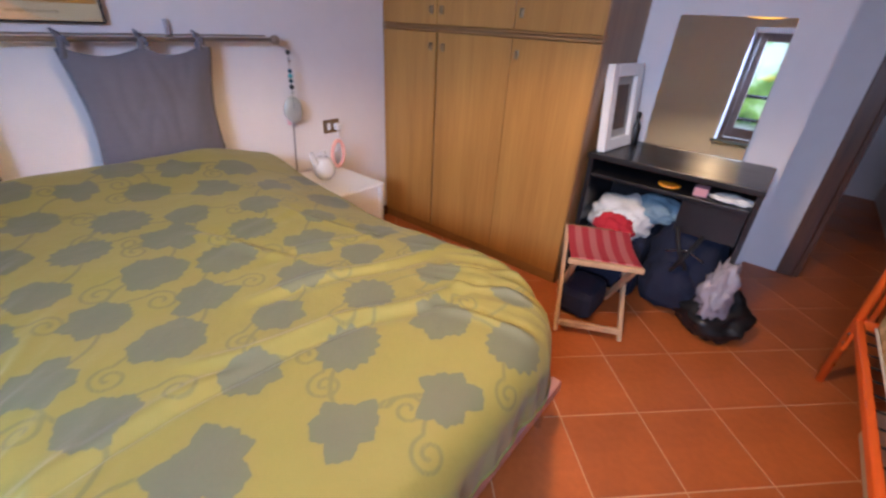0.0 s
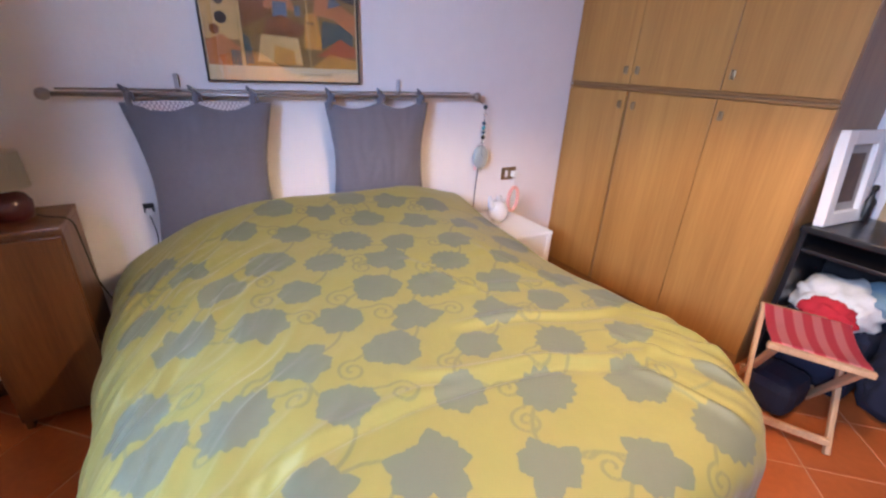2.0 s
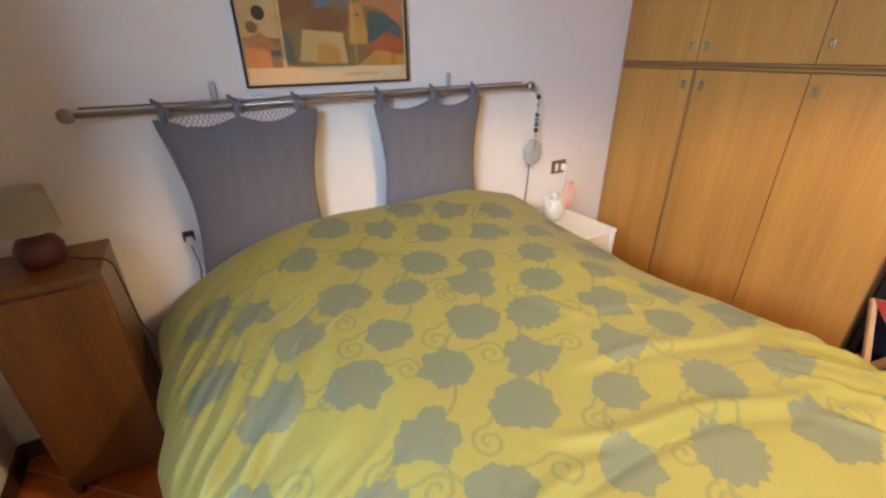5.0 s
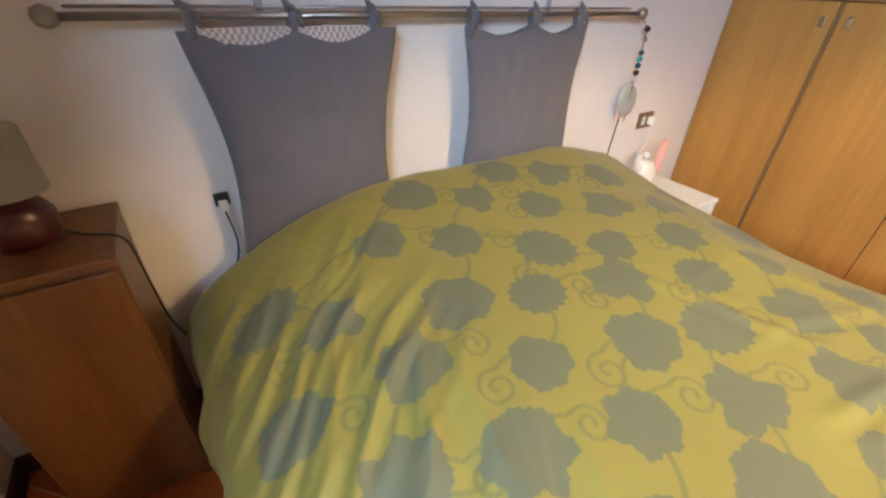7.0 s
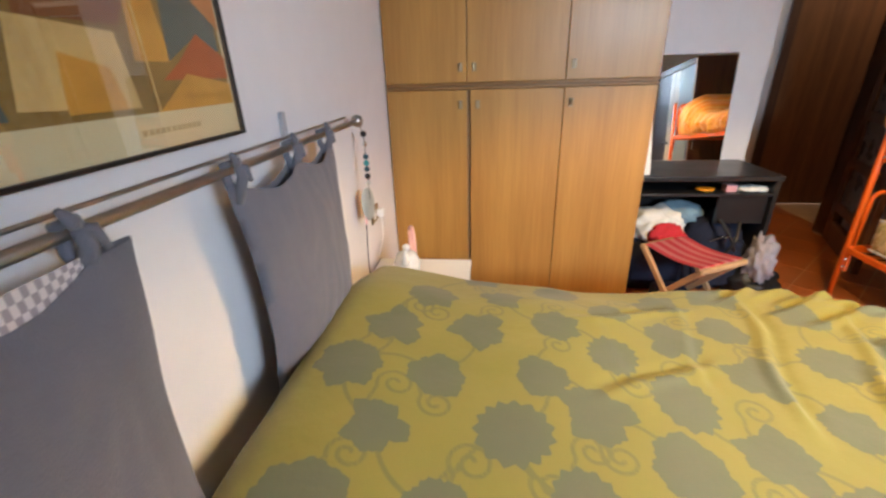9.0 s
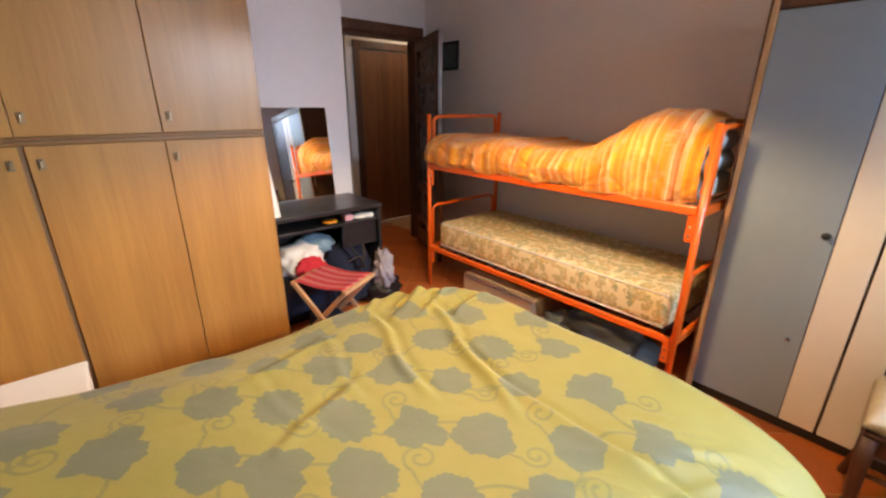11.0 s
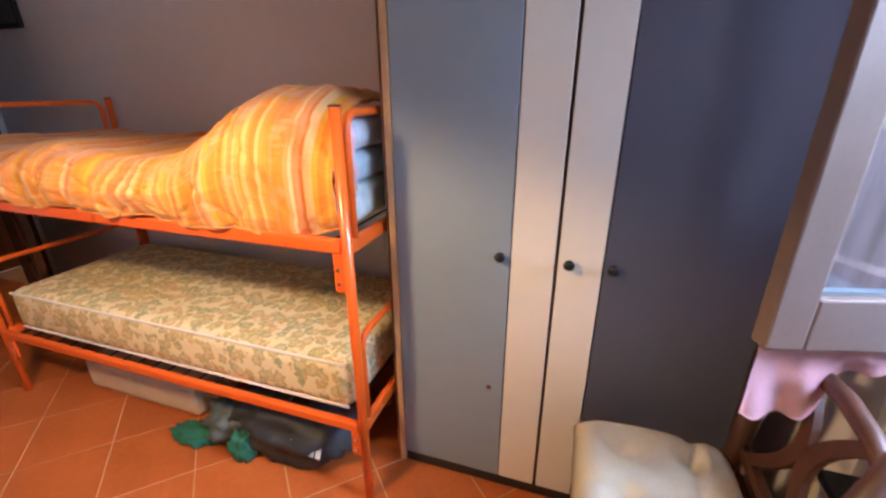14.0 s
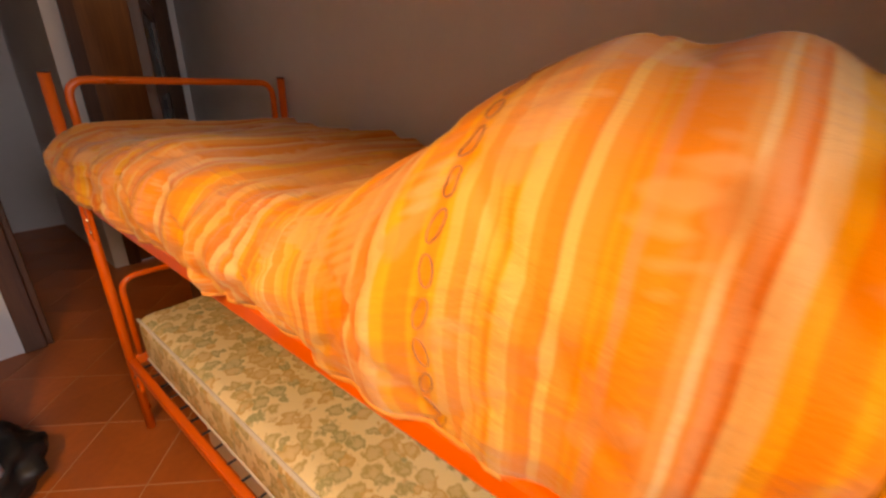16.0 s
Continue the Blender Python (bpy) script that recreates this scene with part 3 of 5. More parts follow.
# doorway with its leaf standing open into the niche
door = thing("door_1", "dark wooden door with five dark panes, standing open", "door", at=(NICHE, 0, 0), kind="structure")
bm = bmesh.new()
for lo, hi in (((-0.02, D1, 0), (0.14, D1 + 0.09, DH + 0.09)), ((-0.02, D0 - 0.09, 0), (0.14, D0, DH + 0.09)), ((-0.02, D0, DH), (0.14, D1, DH + 0.09)), ((0.0, D1 - 0.03, 0), (0.12, D1, DH)), ((0.0, D0, DH - 0.03), (0.12, D1 - 0.03, DH))):
    box(bm, lo, hi, 0.005)
part("door_frame", bm, DOORWOOD, door)
bm = bmesh.new()
W, H = 0.78, 2.04
for lo, hi in (((0, -0.02, 0.01), (0.10, 0.02, H)), ((W - 0.10, -0.02, 0.01), (W, 0.02, H)), ((0.10, -0.02, 0.01), (W - 0.10, 0.02, 0.18))):
    box(bm, lo, hi, 0.004)
for k in range(6):
    z = 0.30 + k * 0.345
    box(bm, (0.10, -0.02, z - 0.035 if k < 5 else H - 0.10), (W - 0.10, 0.02, z + 0.035 if k < 5 else H), 0.004)
dl = part("door_leaf", bm, DOORWOOD, door)
dl.matrix_local = Matrix.Translation((-0.03, D0 + 0.01, 0)) @ pose(0, 0, 0, 0, 0, 180 - 22.5)
for k in range(5):
    lo, hi = 0.335 + k * 0.345, (0.30 + (k + 1) * 0.345 - 0.035 if k < 4 else H - 0.10)
    part("pane", boxed((0.10, -0.004, lo), (W - 0.10, 0.004, hi), 0), mat("dark_door_pane", (0.095, 0.105, 0.125), 0.28, vary=0.2), dl)
bm = lathe(bmesh.new(), [(0.011, 0.0), (0.011, 0.05)], 12)
h = part("door_handle", tube(bm, [(0, 0, 0.045), (-0.11, 0, 0.048)], 0.009), BRASS, dl)
h.matrix_local = pose(W - 0.05, -0.02, 1.02, 90, 0, 0)

door2 = thing("door_2", "brown wooden hall door, closed", "door", at=(4.35, 0, 0), kind="structure")
bm = bmesh.new()
for lo, hi in (((-0.02, -0.12, 0), (0.02, -0.04, 2.14)), ((-0.02, -1.03, 0), (0.02, -0.95, 2.14)), ((-0.02, -0.95, 2.06), (0.02, -0.12, 2.14))):
    box(bm, lo, hi, 0.004)
part("door_frame", bm, DOORWOOD, door2)
part("door_leaf", boxed((0.01, -0.945, 0.01), (0.05, -0.125, 2.05), 0.004), DOORLIGHT, door2)

# ---- double bed ----
BX0, BX1, BY0, BY1 = -0.385, 1.35, 1.18, 3.09
bed = thing("double_bed", "low double bed on a rose metal frame", "bed", at=(0.5, 2.1, 0))
part("mattress", boxed((-0.76, -0.80, 0.26), (0.79, 0.94, 0.49), 0.05), TEAL, bed, "mattress under a dark teal sheet", smooth=True)
bm = bmesh.new()
for lo, hi in (((-0.81, -0.845, 0.205), (0.81, -0.805, 0.255)), ((-0.81, 0.92, 0.205), (0.81, 0.96, 0.255)), ((-0.81, -0.805, 0.205), (-0.77, 0.92, 0.255)), ((0.77, -0.805, 0.205), (0.81, 0.92, 0.255))):
    box(bm, lo, hi, 0.006)
part("bed_frame", bm, BEDFRAME, bed)
for x, y in ((-0.78, -0.74), (0.795, -0.80), (-0.78, 0.85), (0.79, 0.85)):
    part("leg", tube(bmesh.new(), [(x, y, 0), (x, y, 0.205)], [0.014, 0.018]), STEEL, bed, "chrome leg")

part("sheet_edge", sheet(lambda u, v: (-0.30 + 1.02 * u, 0.885 + 0.075 * v, 0.505 + 0.085 * math.sin(math.pi * (0.15 + 0.7 * v)) + 0.022 * noise.noise(Vector((u * 9, v * 2, 3))) + 0.012 * noise.noise(Vector((u * 24, v * 4, 6)))), 70, 10, 0.004), CUSHION, bed, "rumpled cream sheet at the bed's head", smooth=True)

LEAVES = [(0.69, 1.30), (1.16, 1.31), (0.50, 1.40), (-0.12, 1.52), (0.08, 1.57), (0.29, 1.51), (0.89, 1.47),
          (0.65, 1.57), (1.05, 1.62), (0.45, 1.66), (0.82, 1.69), (0.21, 1.73), (0.60, 1.80),
          (1.19, 1.82), (-0.02, 1.83), (0.15, 1.92), (0.37, 1.87), (0.75, 1.91), (0.97, 1.88), (0.30, 2.07), (0.51, 2.00), (0.89, 2.06), (1.13, 2.01),
          (0.08, 2.14), (0.64, 2.13), (-0.10, 2.20), (0.44, 2.19), (1.02, 2.19), (0.01, 2.36), (0.23, 2.26), (0.57, 2.34), (0.79, 2.25), (1.17, 2.34),
          (0.35, 2.40), (0.89, 2.39), (0.15, 2.47), (0.49, 2.52), (0.68, 2.44), (1.04, 2.53), (0.30, 2.65), (0.83, 2.60), (0.11, 2.75), (0.64, 2.70),
          (1.00, 2.75), (0.45, 2.79), (0.79, 2.82), (0.26, 2.88), (0.62, 2.89), (-0.22, 2.02), (-0.24, 2.42), (-0.08, 2.58), (-0.20, 2.72), (-0.26, 1.68),
          (1.24, 2.60), (0.92, 1.27), (-0.20, 1.86)]


def leaf_pattern(px, py):
    """Signed fields, in metres, of the leaves and of the tendrils at cloth places px, py."""
    rng = random.Random(5)
    lf = np.full(px.shape, -1.0)
    tv = np.full(px.shape, -1.0)

    def stroke(pts, width):
        pts = np.array(pts)
        lo, hi = pts.min(0) - 0.02, pts.max(0) + 0.02
        near = np.nonzero((px > lo[0]) & (px < hi[0]) & (py > lo[1]) & (py < hi[1]))[0]
        if not len(near):
            return
        x, y = px[near], py[near]
        best = np.full(len(near), 1.0)
        for (ax, ay), (bx, by) in zip(pts, pts[1:]):
            d = (bx - ax) ** 2 + (by - ay) ** 2 + 1e-12
            k = np.clip(((x - ax) * (bx - ax) + (y - ay) * (by - ay)) / d, 0, 1)
            best = np.minimum(best, np.hypot(x - ax - k * (bx - ax), y - ay - k * (by - ay)))
        tv[near] = np.maximum(tv[near], width - best)

    def curl(sx, sy, side, start, size):
        """A hook that winds in from its stem to a small knob."""
        pts = []
        for k in range(34):
            t = k / 33
            a = start - side * t * 9.2
            r = size * (1 - t) ** 0.8 + 0.006
            pts.append((sx + r * math.cos(a), sy + r * math.sin(a)))
        stroke(pts, 0.0042)
        return pts[0]

    for i, (cx, cy) in enumerate(LEAVES):
        kind = rng.choice(("saw", "lobed", "maple", "drop", "lobed"))
        a0, size = rng.uniform(0, math.tau), rng.uniform(0.072, 0.094)
        dx, dy = px - cx, py - cy
        r, th = np.hypot(dx, dy * 1.10), np.arctan2(dy, dx) - a0
        teeth = 0.022 * (np.abs(((th * 23 / math.tau) % 1) - 0.5) * 4 - 1)
        if kind == "saw":
            edge = size * (0.90 + 0.085 * (np.abs(((th * 15 / math.tau) % 1) - 0.5) * 4 - 1) + 0.06 * np.cos(2 * th))
        elif kind == "lobed":
            edge = size * (0.88 + 0.10 * np.cos(5 * th) + 0.11 * np.cos(3 * th + 1) + 0.06 * np.cos(9 * th) + teeth * 1.6)
        elif kind == "maple":
            edge = size * (0.90 + 0.09 * np.cos(th) + 0.12 * np.cos(7 * th) * (0.6 + 0.4 * np.cos(th)) + teeth * 2)
        else:
            edge = size * (0.86 + 0.20 * np.cos(th) + 0.07 * np.cos(3 * th) + 0.05 * np.cos(8 * th) + teeth * 1.6)
        lf = np.maximum(lf, edge - r)
        side = rng.choice((-1, 1))
        sx, sy = cx + side * rng.uniform(0.105, 0.125), cy - rng.uniform(0.01, 0.07)
        p = curl(sx, sy, side, math.pi / 2 + side * 0.5, rng.uniform(0.030, 0.040))
        stroke([(cx + (p[0] - cx) * k / 6, cy + (p[1] - cy) * k / 6 + 0.018 * math.sin(k / 6 * math.pi)) for k in range(7)], 0.0042)
        best = min((q for q in LEAVES if q[1] > cy + 0.05), key=lambda q: (q[0] - cx) ** 2 + (q[1] - cy) ** 2, default=None)
        if best:
            n = math.hypot(best[0] - cx, best[1] - cy)
            nx, ny = -(best[1] - cy) / n, (best[0] - cx) / n
            stroke([(cx + (best[0] - cx) * k / 10 + nx * side * 0.035 * math.sin(k / 10 * math.pi), cy + (best[1] - cy) * k / 10 + ny * side * 0.035 * math.sin(k / 10 * math.pi)) for k in range(11)], 0.0046)
    return lf, tv


def edge_profile(s, half, r, flare):
    """From the distance s along the cloth to the way out and the way down at a bed's edge."""
    a = abs(s)
    flat = half - r
    if a <= flat:
        return s, 0.0
    t = (a - flat) / r
    if t < math.pi / 2:
        return math.copysign(flat + r * math.sin(t), s), r * (1 - math.cos(t))
    d = a - flat - r * math.pi / 2
    return math.copysign(half + flare * d, s), r + d * 0.98


def duvet():
    nu, nv = 300, 300
    cx, cy = (BX0 + BX1) / 2, (BY0 + BY1) / 2
    hw, hl = (BX1 - BX0) / 2, (BY1 - BY0) / 2
    lenu, lenv0, lenv1 = hw + 0.185, hl + 0.125, hl + 0.06
    verts, cloth = [], []
    for i in range(nu + 1):
        u = -lenu + (2 * lenu - 0.065) * i / nu
        x, dx = edge_profile(u, hw, 0.15, 0.0) if u < 0 else edge_profile(u, hw - 0.015, 0.10, 0.06)
        for j in range(nv + 1):
            v = -lenv0 + (lenv0 + lenv1) * j / nv
            y, dy = edge_profile(v, hl - 0.01, 0.10, 0.05) if v < 0 else edge_profile(v, hl - 0.035, 0.11, 0.0)
            wy = cy + y
            top = 0.665 + 0.065 * sm(1.95, 2.65, wy) + 0.055 * sm(2.6, 2.98, wy) - 0.025 * sm(0.55, 1.0, abs(x) / hw)
            top -= 0.05 * sm(0.2, 0.9, -x / hw) * sm(2.2, 2.9, wy)
            top -= 0.055 * sm(0.48, 1.0, x / hw) * sm(1.7, 2.3, wy)
            top -= 0.18 * max(0.0, (0.22 - cx - x) / 0.60) ** 2
            down = (dx ** 4 + dy ** 4) ** 0.25
            # rounded corners in plan at the foot
            x2, y2, rc = x, y, (0.48 if x > 0 else 0.28)
            if v < 0:
                ax, ay = abs(x) - (hw - rc), -y - (hl - rc)
                if ax > 0 and ay > 0:
                    k = max(ax, ay) / math.hypot(ax, ay)
                    x2, y2 = math.copysign(hw - rc + ax * k, x), -(hl - rc + ay * k)
            px, py = cx + x2, cy + y2
            fold = 0.010 * noise.noise(Vector((px * 2.6, py * 2.6, 0))) + 0.005 * noise.noise(Vector((px * 7, py * 7, 3)))
            # ridges that run down to the outer edge
            for x1, y1, x0, y0, h, wd in ((1.13, 1.75, 0.62, 1.90, 0.012, 0.018), (1.04, 1.52, 0.40, 1.76, 0.013, 0.020), (1.12, 1.98, 0.70, 2.06, 0.006, 0.018), (0.98, 2.28, 0.58, 2.20, 0.003, 0.018), (0.12, 2.51, -0.30, 2.13, 0.016, 0.014), (-0.05, 2.57, -0.34, 2.27, 0.012, 0.013), (0.02, 2.28, -0.30, 2.00, 0.010, 0.013), (0.62, 2.30, 0.80, 2.00, 0.010, 0.020), (0.95, 2.30, 1.08, 1.95, 0.009, 0.02), (1.00, 1.62, 1.14, 1.30, 0.014, 0.018), (1.08, 1.66, 1.24, 1.40, 0.014, 0.016), (0.90, 1.52, 0.98, 1.26, 0.012, 0.016), (1.16, 1.80, 1.30, 1.62, 0.012, 0.016)):
                dxx, dyy = x1 - x0, y1 - y0
                ln = math.hypot(dxx, dyy)
                al = ((px - x0) * dxx + (py - y0) * dyy) / ln
                if -0.1 < al < ln + 0.1:
                    ac = ((px - x0) * dyy - (py - y0) * dxx) / ln + 0.012 * math.sin(al * 14 + x0 * 9)
                    fold += h * sm(-0.08, 0.06, al) * sm(ln + 0.08, ln - 0.08, al) * (math.exp(-(ac / wd) ** 2) - 0.7 * math.exp(-((ac - 1.7 * wd) / wd) ** 2))
            # crumpled flank: sharp creases that slant down to the outer edge
            flank = sm(0.30, -0.10, px) * sm(1.35, 1.60, py) * sm(2.98, 2.70, py)
            if flank > 0:
                al, ac = px * 0.75 + py * 0.66, px * 0.66 - py * 0.75
                ac += 0.05 * noise.noise(Vector((al * 4, ac * 4, 9)))
                n1 = 1 - abs(noise.noise(Vector((ac * 11, al * 2.6, 2)))) * 2.4
                n2 = 1 - abs(noise.noise(Vector((ac * 24, al * 5.0, 7)))) * 2.4
                fold += flank * (0.021 * max(-0.2, n1) + 0.008 * max(-0.3, n2))
            crump = sm(0.95, 1.15, px) * sm(1.80, 1.45, py)
            if crump > 0:
                al, ac = px * 0.42 - py * 0.90, px * 0.90 + py * 0.42
                n1 = 1 - abs(noise.noise(Vector((ac * 13 + 0.4 * math.sin(al * 9), al * 3, 12)))) * 2.4
                fold += crump * 0.020 * max(-0.3, n1)
            # one long crease across the bed
            yc = 1.665 - 0.30 * (px - 0.32) ** 2
            fold += sm(-0.2, 0.0, px) * sm(0.85, 0.6, px) * (0.012 * math.exp(-((py - yc - 0.03) / 0.022) ** 2) - 0.012 * math.exp(-((py - yc) / 0.012) ** 2))
            # drapery at the hanging edges
            hang = sm(0.03, 0.16, down)
            along = py if dx > dy else px
            wave = (0.026 * noise.noise(Vector((along * 6.5, 2.0, 1))) + 0.016 * noise.noise(Vector((along * 15, 5.0, 1)))) * hang
            pleat = sm(0.80, 1.15, px) * sm(1.80, 1.45, py) * sm(0.015, 0.10, down)
            if pleat > 0:
                wave += pleat * (0.050 * noise.noise(Vector(((px - py) * 13, 3.0, 4))) + 0.024 * noise.noise(Vector(((px - py) * 29, 8.0, 4))))
            if dx > dy:
                px += wave * (1 if x > 0 else -1)
            elif v < 0:
                py -= wave
            verts.append((px, py, max(0.2, top - down) + fold * (1 - 0.5 * hang)))
            cloth.append((cx + u, cy + v))
    faces = [(i * (nv + 1) + j, (i + 1) * (nv + 1) + j, (i + 1) * (nv + 1) + j + 1, i * (nv + 1) + j + 1) for i in range(nu) for j in range(nv)]
    me = bpy.data.meshes.new("duvet")
    me.from_pydata(verts, [], faces)
    cl = np.array(cloth)
    lf, tv = leaf_pattern(cl[:, 0], cl[:, 1])
    for name, data in (("leaf", lf), ("tendril", tv)):
        at = me.attributes.new(name, "FLOAT", "POINT")
        at.data.foreach_set("value", np.clip(data, -0.05, 0.05).astype(np.float32))
    me.materials.append(DUVET)
    me.shade_smooth()
    ob = new("duvet", me)
    piping = mat("olive_piping", (0.27, 0.25, 0.06), 0.8, bump=0.3)
    foot = [verts[i * (nv + 1)] for i in range(0, nu + 1, 2)]
    for edge in (foot, [verts[j] for j in range(0, nv + 1, 2)], [verts[nu * (nv + 1) + j] for j in range(0, nv + 1, 2)]):
        part("hem", tube(bmesh.new(), edge, 0.004, 6), piping, ob, "stitched hem", smooth=True)
    return tagged(ob, "olive yellow duvet with grey leaves and tendrils, on the double bed", "duvet")


duvet()

# ---- headboard rod with its hanging cushions ----
RODY, RODZ = 3.075, 1.222
rod = thing("curtain_rod", "aged metal rod on wall brackets above the bed", "rod", at=(0, RODY, RODZ))
part("bar", tube(bmesh.new(), [(-0.40, 0, 0), (1.44, 0, 0)], 0.0088, 14), ROD, rod, smooth=True)
part("wall_bar", tube(bmesh.new(), [(-0.38, 0.035, 0.016), (1.42, 0.035, 0.016)], 0.0035, 10), ROD, rod, smooth=True)
for x in (-0.41, 1.45):
    part("finial", lathe(bmesh.new(), [(0.004, -0.022), (0.019, -0.015), (0.023, 0), (0.019, 0.015), (0.004, 0.022)], 16, (x, 0, 0)), ROD, rod, smooth=True)
for x in (0.0, 0.99):
    bm = boxed((x - 0.009, 0.058, -0.01), (x + 0.009, 0.072, 0.075), 0.003)
    tube(bm, [(x, 0.06, 0.0), (x, 0.0, -0.004)], 0.006)
    part("bracket", bm, mat("grey_enamel", (0.42, 0.40, 0.42), 0.6, vary=0.1), rod, "pale grey wall bracket")


def hung_cushion(x0, x1, label, ties, checked):
    w = x1 - x0
    th = thing("headboard_cushion", label, "cushion", "cushions hung from the rod", at=(x0, RODY - 0.012, RODZ))

    def face(sign):
        def fn(u, v):
            sag = 0.0
            for a, b in zip(ties, ties[1:]):
                if a <= u <= b:
                    sag = 0.030 * math.sin(math.pi * (u - a) / (b - a))
            ztop = -0.028 - sag
            z = ztop + (-0.62 - ztop) * (1 - v)
            waist = 0.035 * math.sin(math.pi * (1 - v)) ** 1.2 * (1 if u < 0.5 else -1) * abs(2 * u - 1) + (0.05 * (1 - v) * (0.5 - u) if x0 < 0 else 0)
            puff = 0.072 * (math.sin(math.pi * min(1, max(0, u))) ** 0.42) * (math.sin(math.pi * (0.06 + 0.94 * (1 - v)) * 0.98) ** 0.6)
            puff += 0.010 * noise.noise(Vector((u * 4 + x0, v * 4, sign)))
            crease = 1 - abs(noise.noise(Vector((u * 7 + x0 * 3, v * 2.2 - u, 5 + sign)))) * 5
            puff -= 0.005 * max(0.0, crease) * math.sin(math.pi * u) ** 0.5
            return (u * w + waist, -sign * (puff + 0.001), z)
        return fn
    bm = sheet(face(1), 40, 40)
    b2 = sheet(face(-0.35), 40, 40)
    me = bpy.data.meshes.new("t")
    b2.to_mesh(me)
    bm.from_mesh(me)
    b2.free()
    bpy.data.meshes.remove(me)
    bmesh.ops.remove_doubles(bm, verts=bm.verts, dist=0.0015)
    part("cover", bm, GREYCLOTH, th, smooth=True)
    for t in ties:
        x = t * w
        bm = tube(bmesh.new(), [(x, 0, -0.06), (x, -0.02, -0.01), (x, -0.012, 0.02), (x, 0.014, 0.012), (x, 0.012, -0.02), (x, -0.004, -0.05)], [0.012, 0.011, 0.009, 0.009, 0.009, 0.012], 8)
        tube(bm, [(x, -0.014, 0.010), (x - 0.010, -0.020, 0.024), (x - 0.020, -0.020, 0.038)], [0.007, 0.009, 0.004], 8)
        tube(bm, [(x, -0.014, 0.010), (x + 0.012, -0.020, 0.006), (x + 0.020, -0.024, -0.022)], [0.007, 0.009, 0.005], 8)
        part("tie", bm, GREYCLOTH, th, smooth=True)
    if checked:
        def lining(u, v):
            t = 0.07 + u * 0.78
            sag = 0.0
            for a, b in zip(ties, ties[1:]):
                if a <= t <= b:
                    sag = 0.034 * math.sin(math.pi * (t - a) / (b - a))
            return (t * w, -0.0190 * math.sin(math.pi * t) ** 0.55 - 0.001, -0.030 - sag * (1 - v) + 0.008 * v)
        part("lining", sheet(lining, 60, 4), CHECK, th, "white and grey checked lining")
    return th


def _check(nt, b, out):
    uv = nt.nodes.new("ShaderNodeUVMap")
    ch = nt.nodes.new("ShaderNodeTexChecker")
    mp = nt.nodes.new("ShaderNodeMapping")
    mp.inputs["Scale"].default_value = (54, 3, 1)
    ch.inputs["Scale"].default_value = 1.0
    ch.inputs["Color1"].default_value, ch.inputs["Color2"].default_value = (0.64, 0.58, 0.58, 1), (0.33, 0.29, 0.31, 1)
    nt.links.new(uv.outputs[0], mp.inputs[0])
    nt.links.new(mp.outputs[0], ch.inputs["Vector"])
    nt.links.new(ch.outputs[0], b.inputs["Base Color"])
    b.inputs["Roughness"].default_value = 0.9


CHECK = plain("checked_cloth", _check)
hung_cushion(-0.20, 0.34, "slate grey cushion with a checked lining, tied to the rod", (0.06, 0.47, 0.86), True)
hung_cushion(0.575, 1.125, "slate grey cushion tied to the rod, its ties dark", (0.04, 0.50, 0.90), False)

# ---- framed art print ----
pic = thing("framed_print", "framed abstract print of ochre and teal blocks under glass", "picture", at=(0.445, NORTH - 0.012, 1.272))
pic.matrix_world = pose(0.445, NORTH - 0.014, 1.272, -0.2, 0, 0)
PW, PH = 0.33, 0.575
bm = bmesh.new()
for lo, hi in (((-PW, -0.014, 0), (-PW + 0.007, 0.004, PH)), ((PW - 0.007, -0.014, 0), (PW, 0.004, PH)), ((-PW + 0.007, -0.014, 0), (PW - 0.007, 0.004, 0.007)), ((-PW + 0.007, -0.014, PH - 0.007), (PW - 0.007, 0.004, PH))):
    box(bm, lo, hi, 0.001)
part("frame", bm, BLACK, pic, "thin black frame")
part("paper", boxed((-PW + 0.007, -0.004, 0.007), (PW - 0.007, 0.003, PH - 0.007), 0), mat("cream_paper", (0.70, 0.58, 0.34), 0.8, vary=0.05), pic)
g = part("glass", boxed((-PW + 0.007, -0.0125, 0.007), (PW - 0.007, -0.0095, PH - 0.007), 0), PANE, pic)
g.visible_shadow = False
for x in (-0.19, 0.19):
    part("clip", boxed((x - 0.006, -0.012, PH), (x + 0.006, 0.006, PH + 0.022), 0.001), BLACK, pic)

ART = {}


def ink(colour):
    if colour not in ART:
        ART[colour] = mat("ink", colour, 0.85, vary=0.22, scale=14, bump=0.05)
    return ART[colour]


OC, BR, DK, TE, RD, PK, BL, CR, OL = (0.62, 0.31, 0.05), (0.24, 0.09, 0.03), (0.040, 0.028, 0.026), (0.08, 0.12, 0.11), (0.46, 0.10, 0.022), (0.56, 0.22, 0.07), (0.13, 0.20, 0.27), (0.66, 0.45, 0.17), (0.28, 0.17, 0.045)
layer = [0]


def shape(colour, pts):
    """A flat printed shape, in shares of the print's width and height."""
    layer[0] += 1
    bm = bmesh.new()
    y = -0.0042 - 0.00006 * layer[0]
    bm.faces.new([bm.verts.new((-PW + 0.014 + u * (2 * PW - 0.028), y, 0.065 + v * (PH - 0.085))) for u, v in pts])
    part("printed_shape", bm, ink(colour), pic)


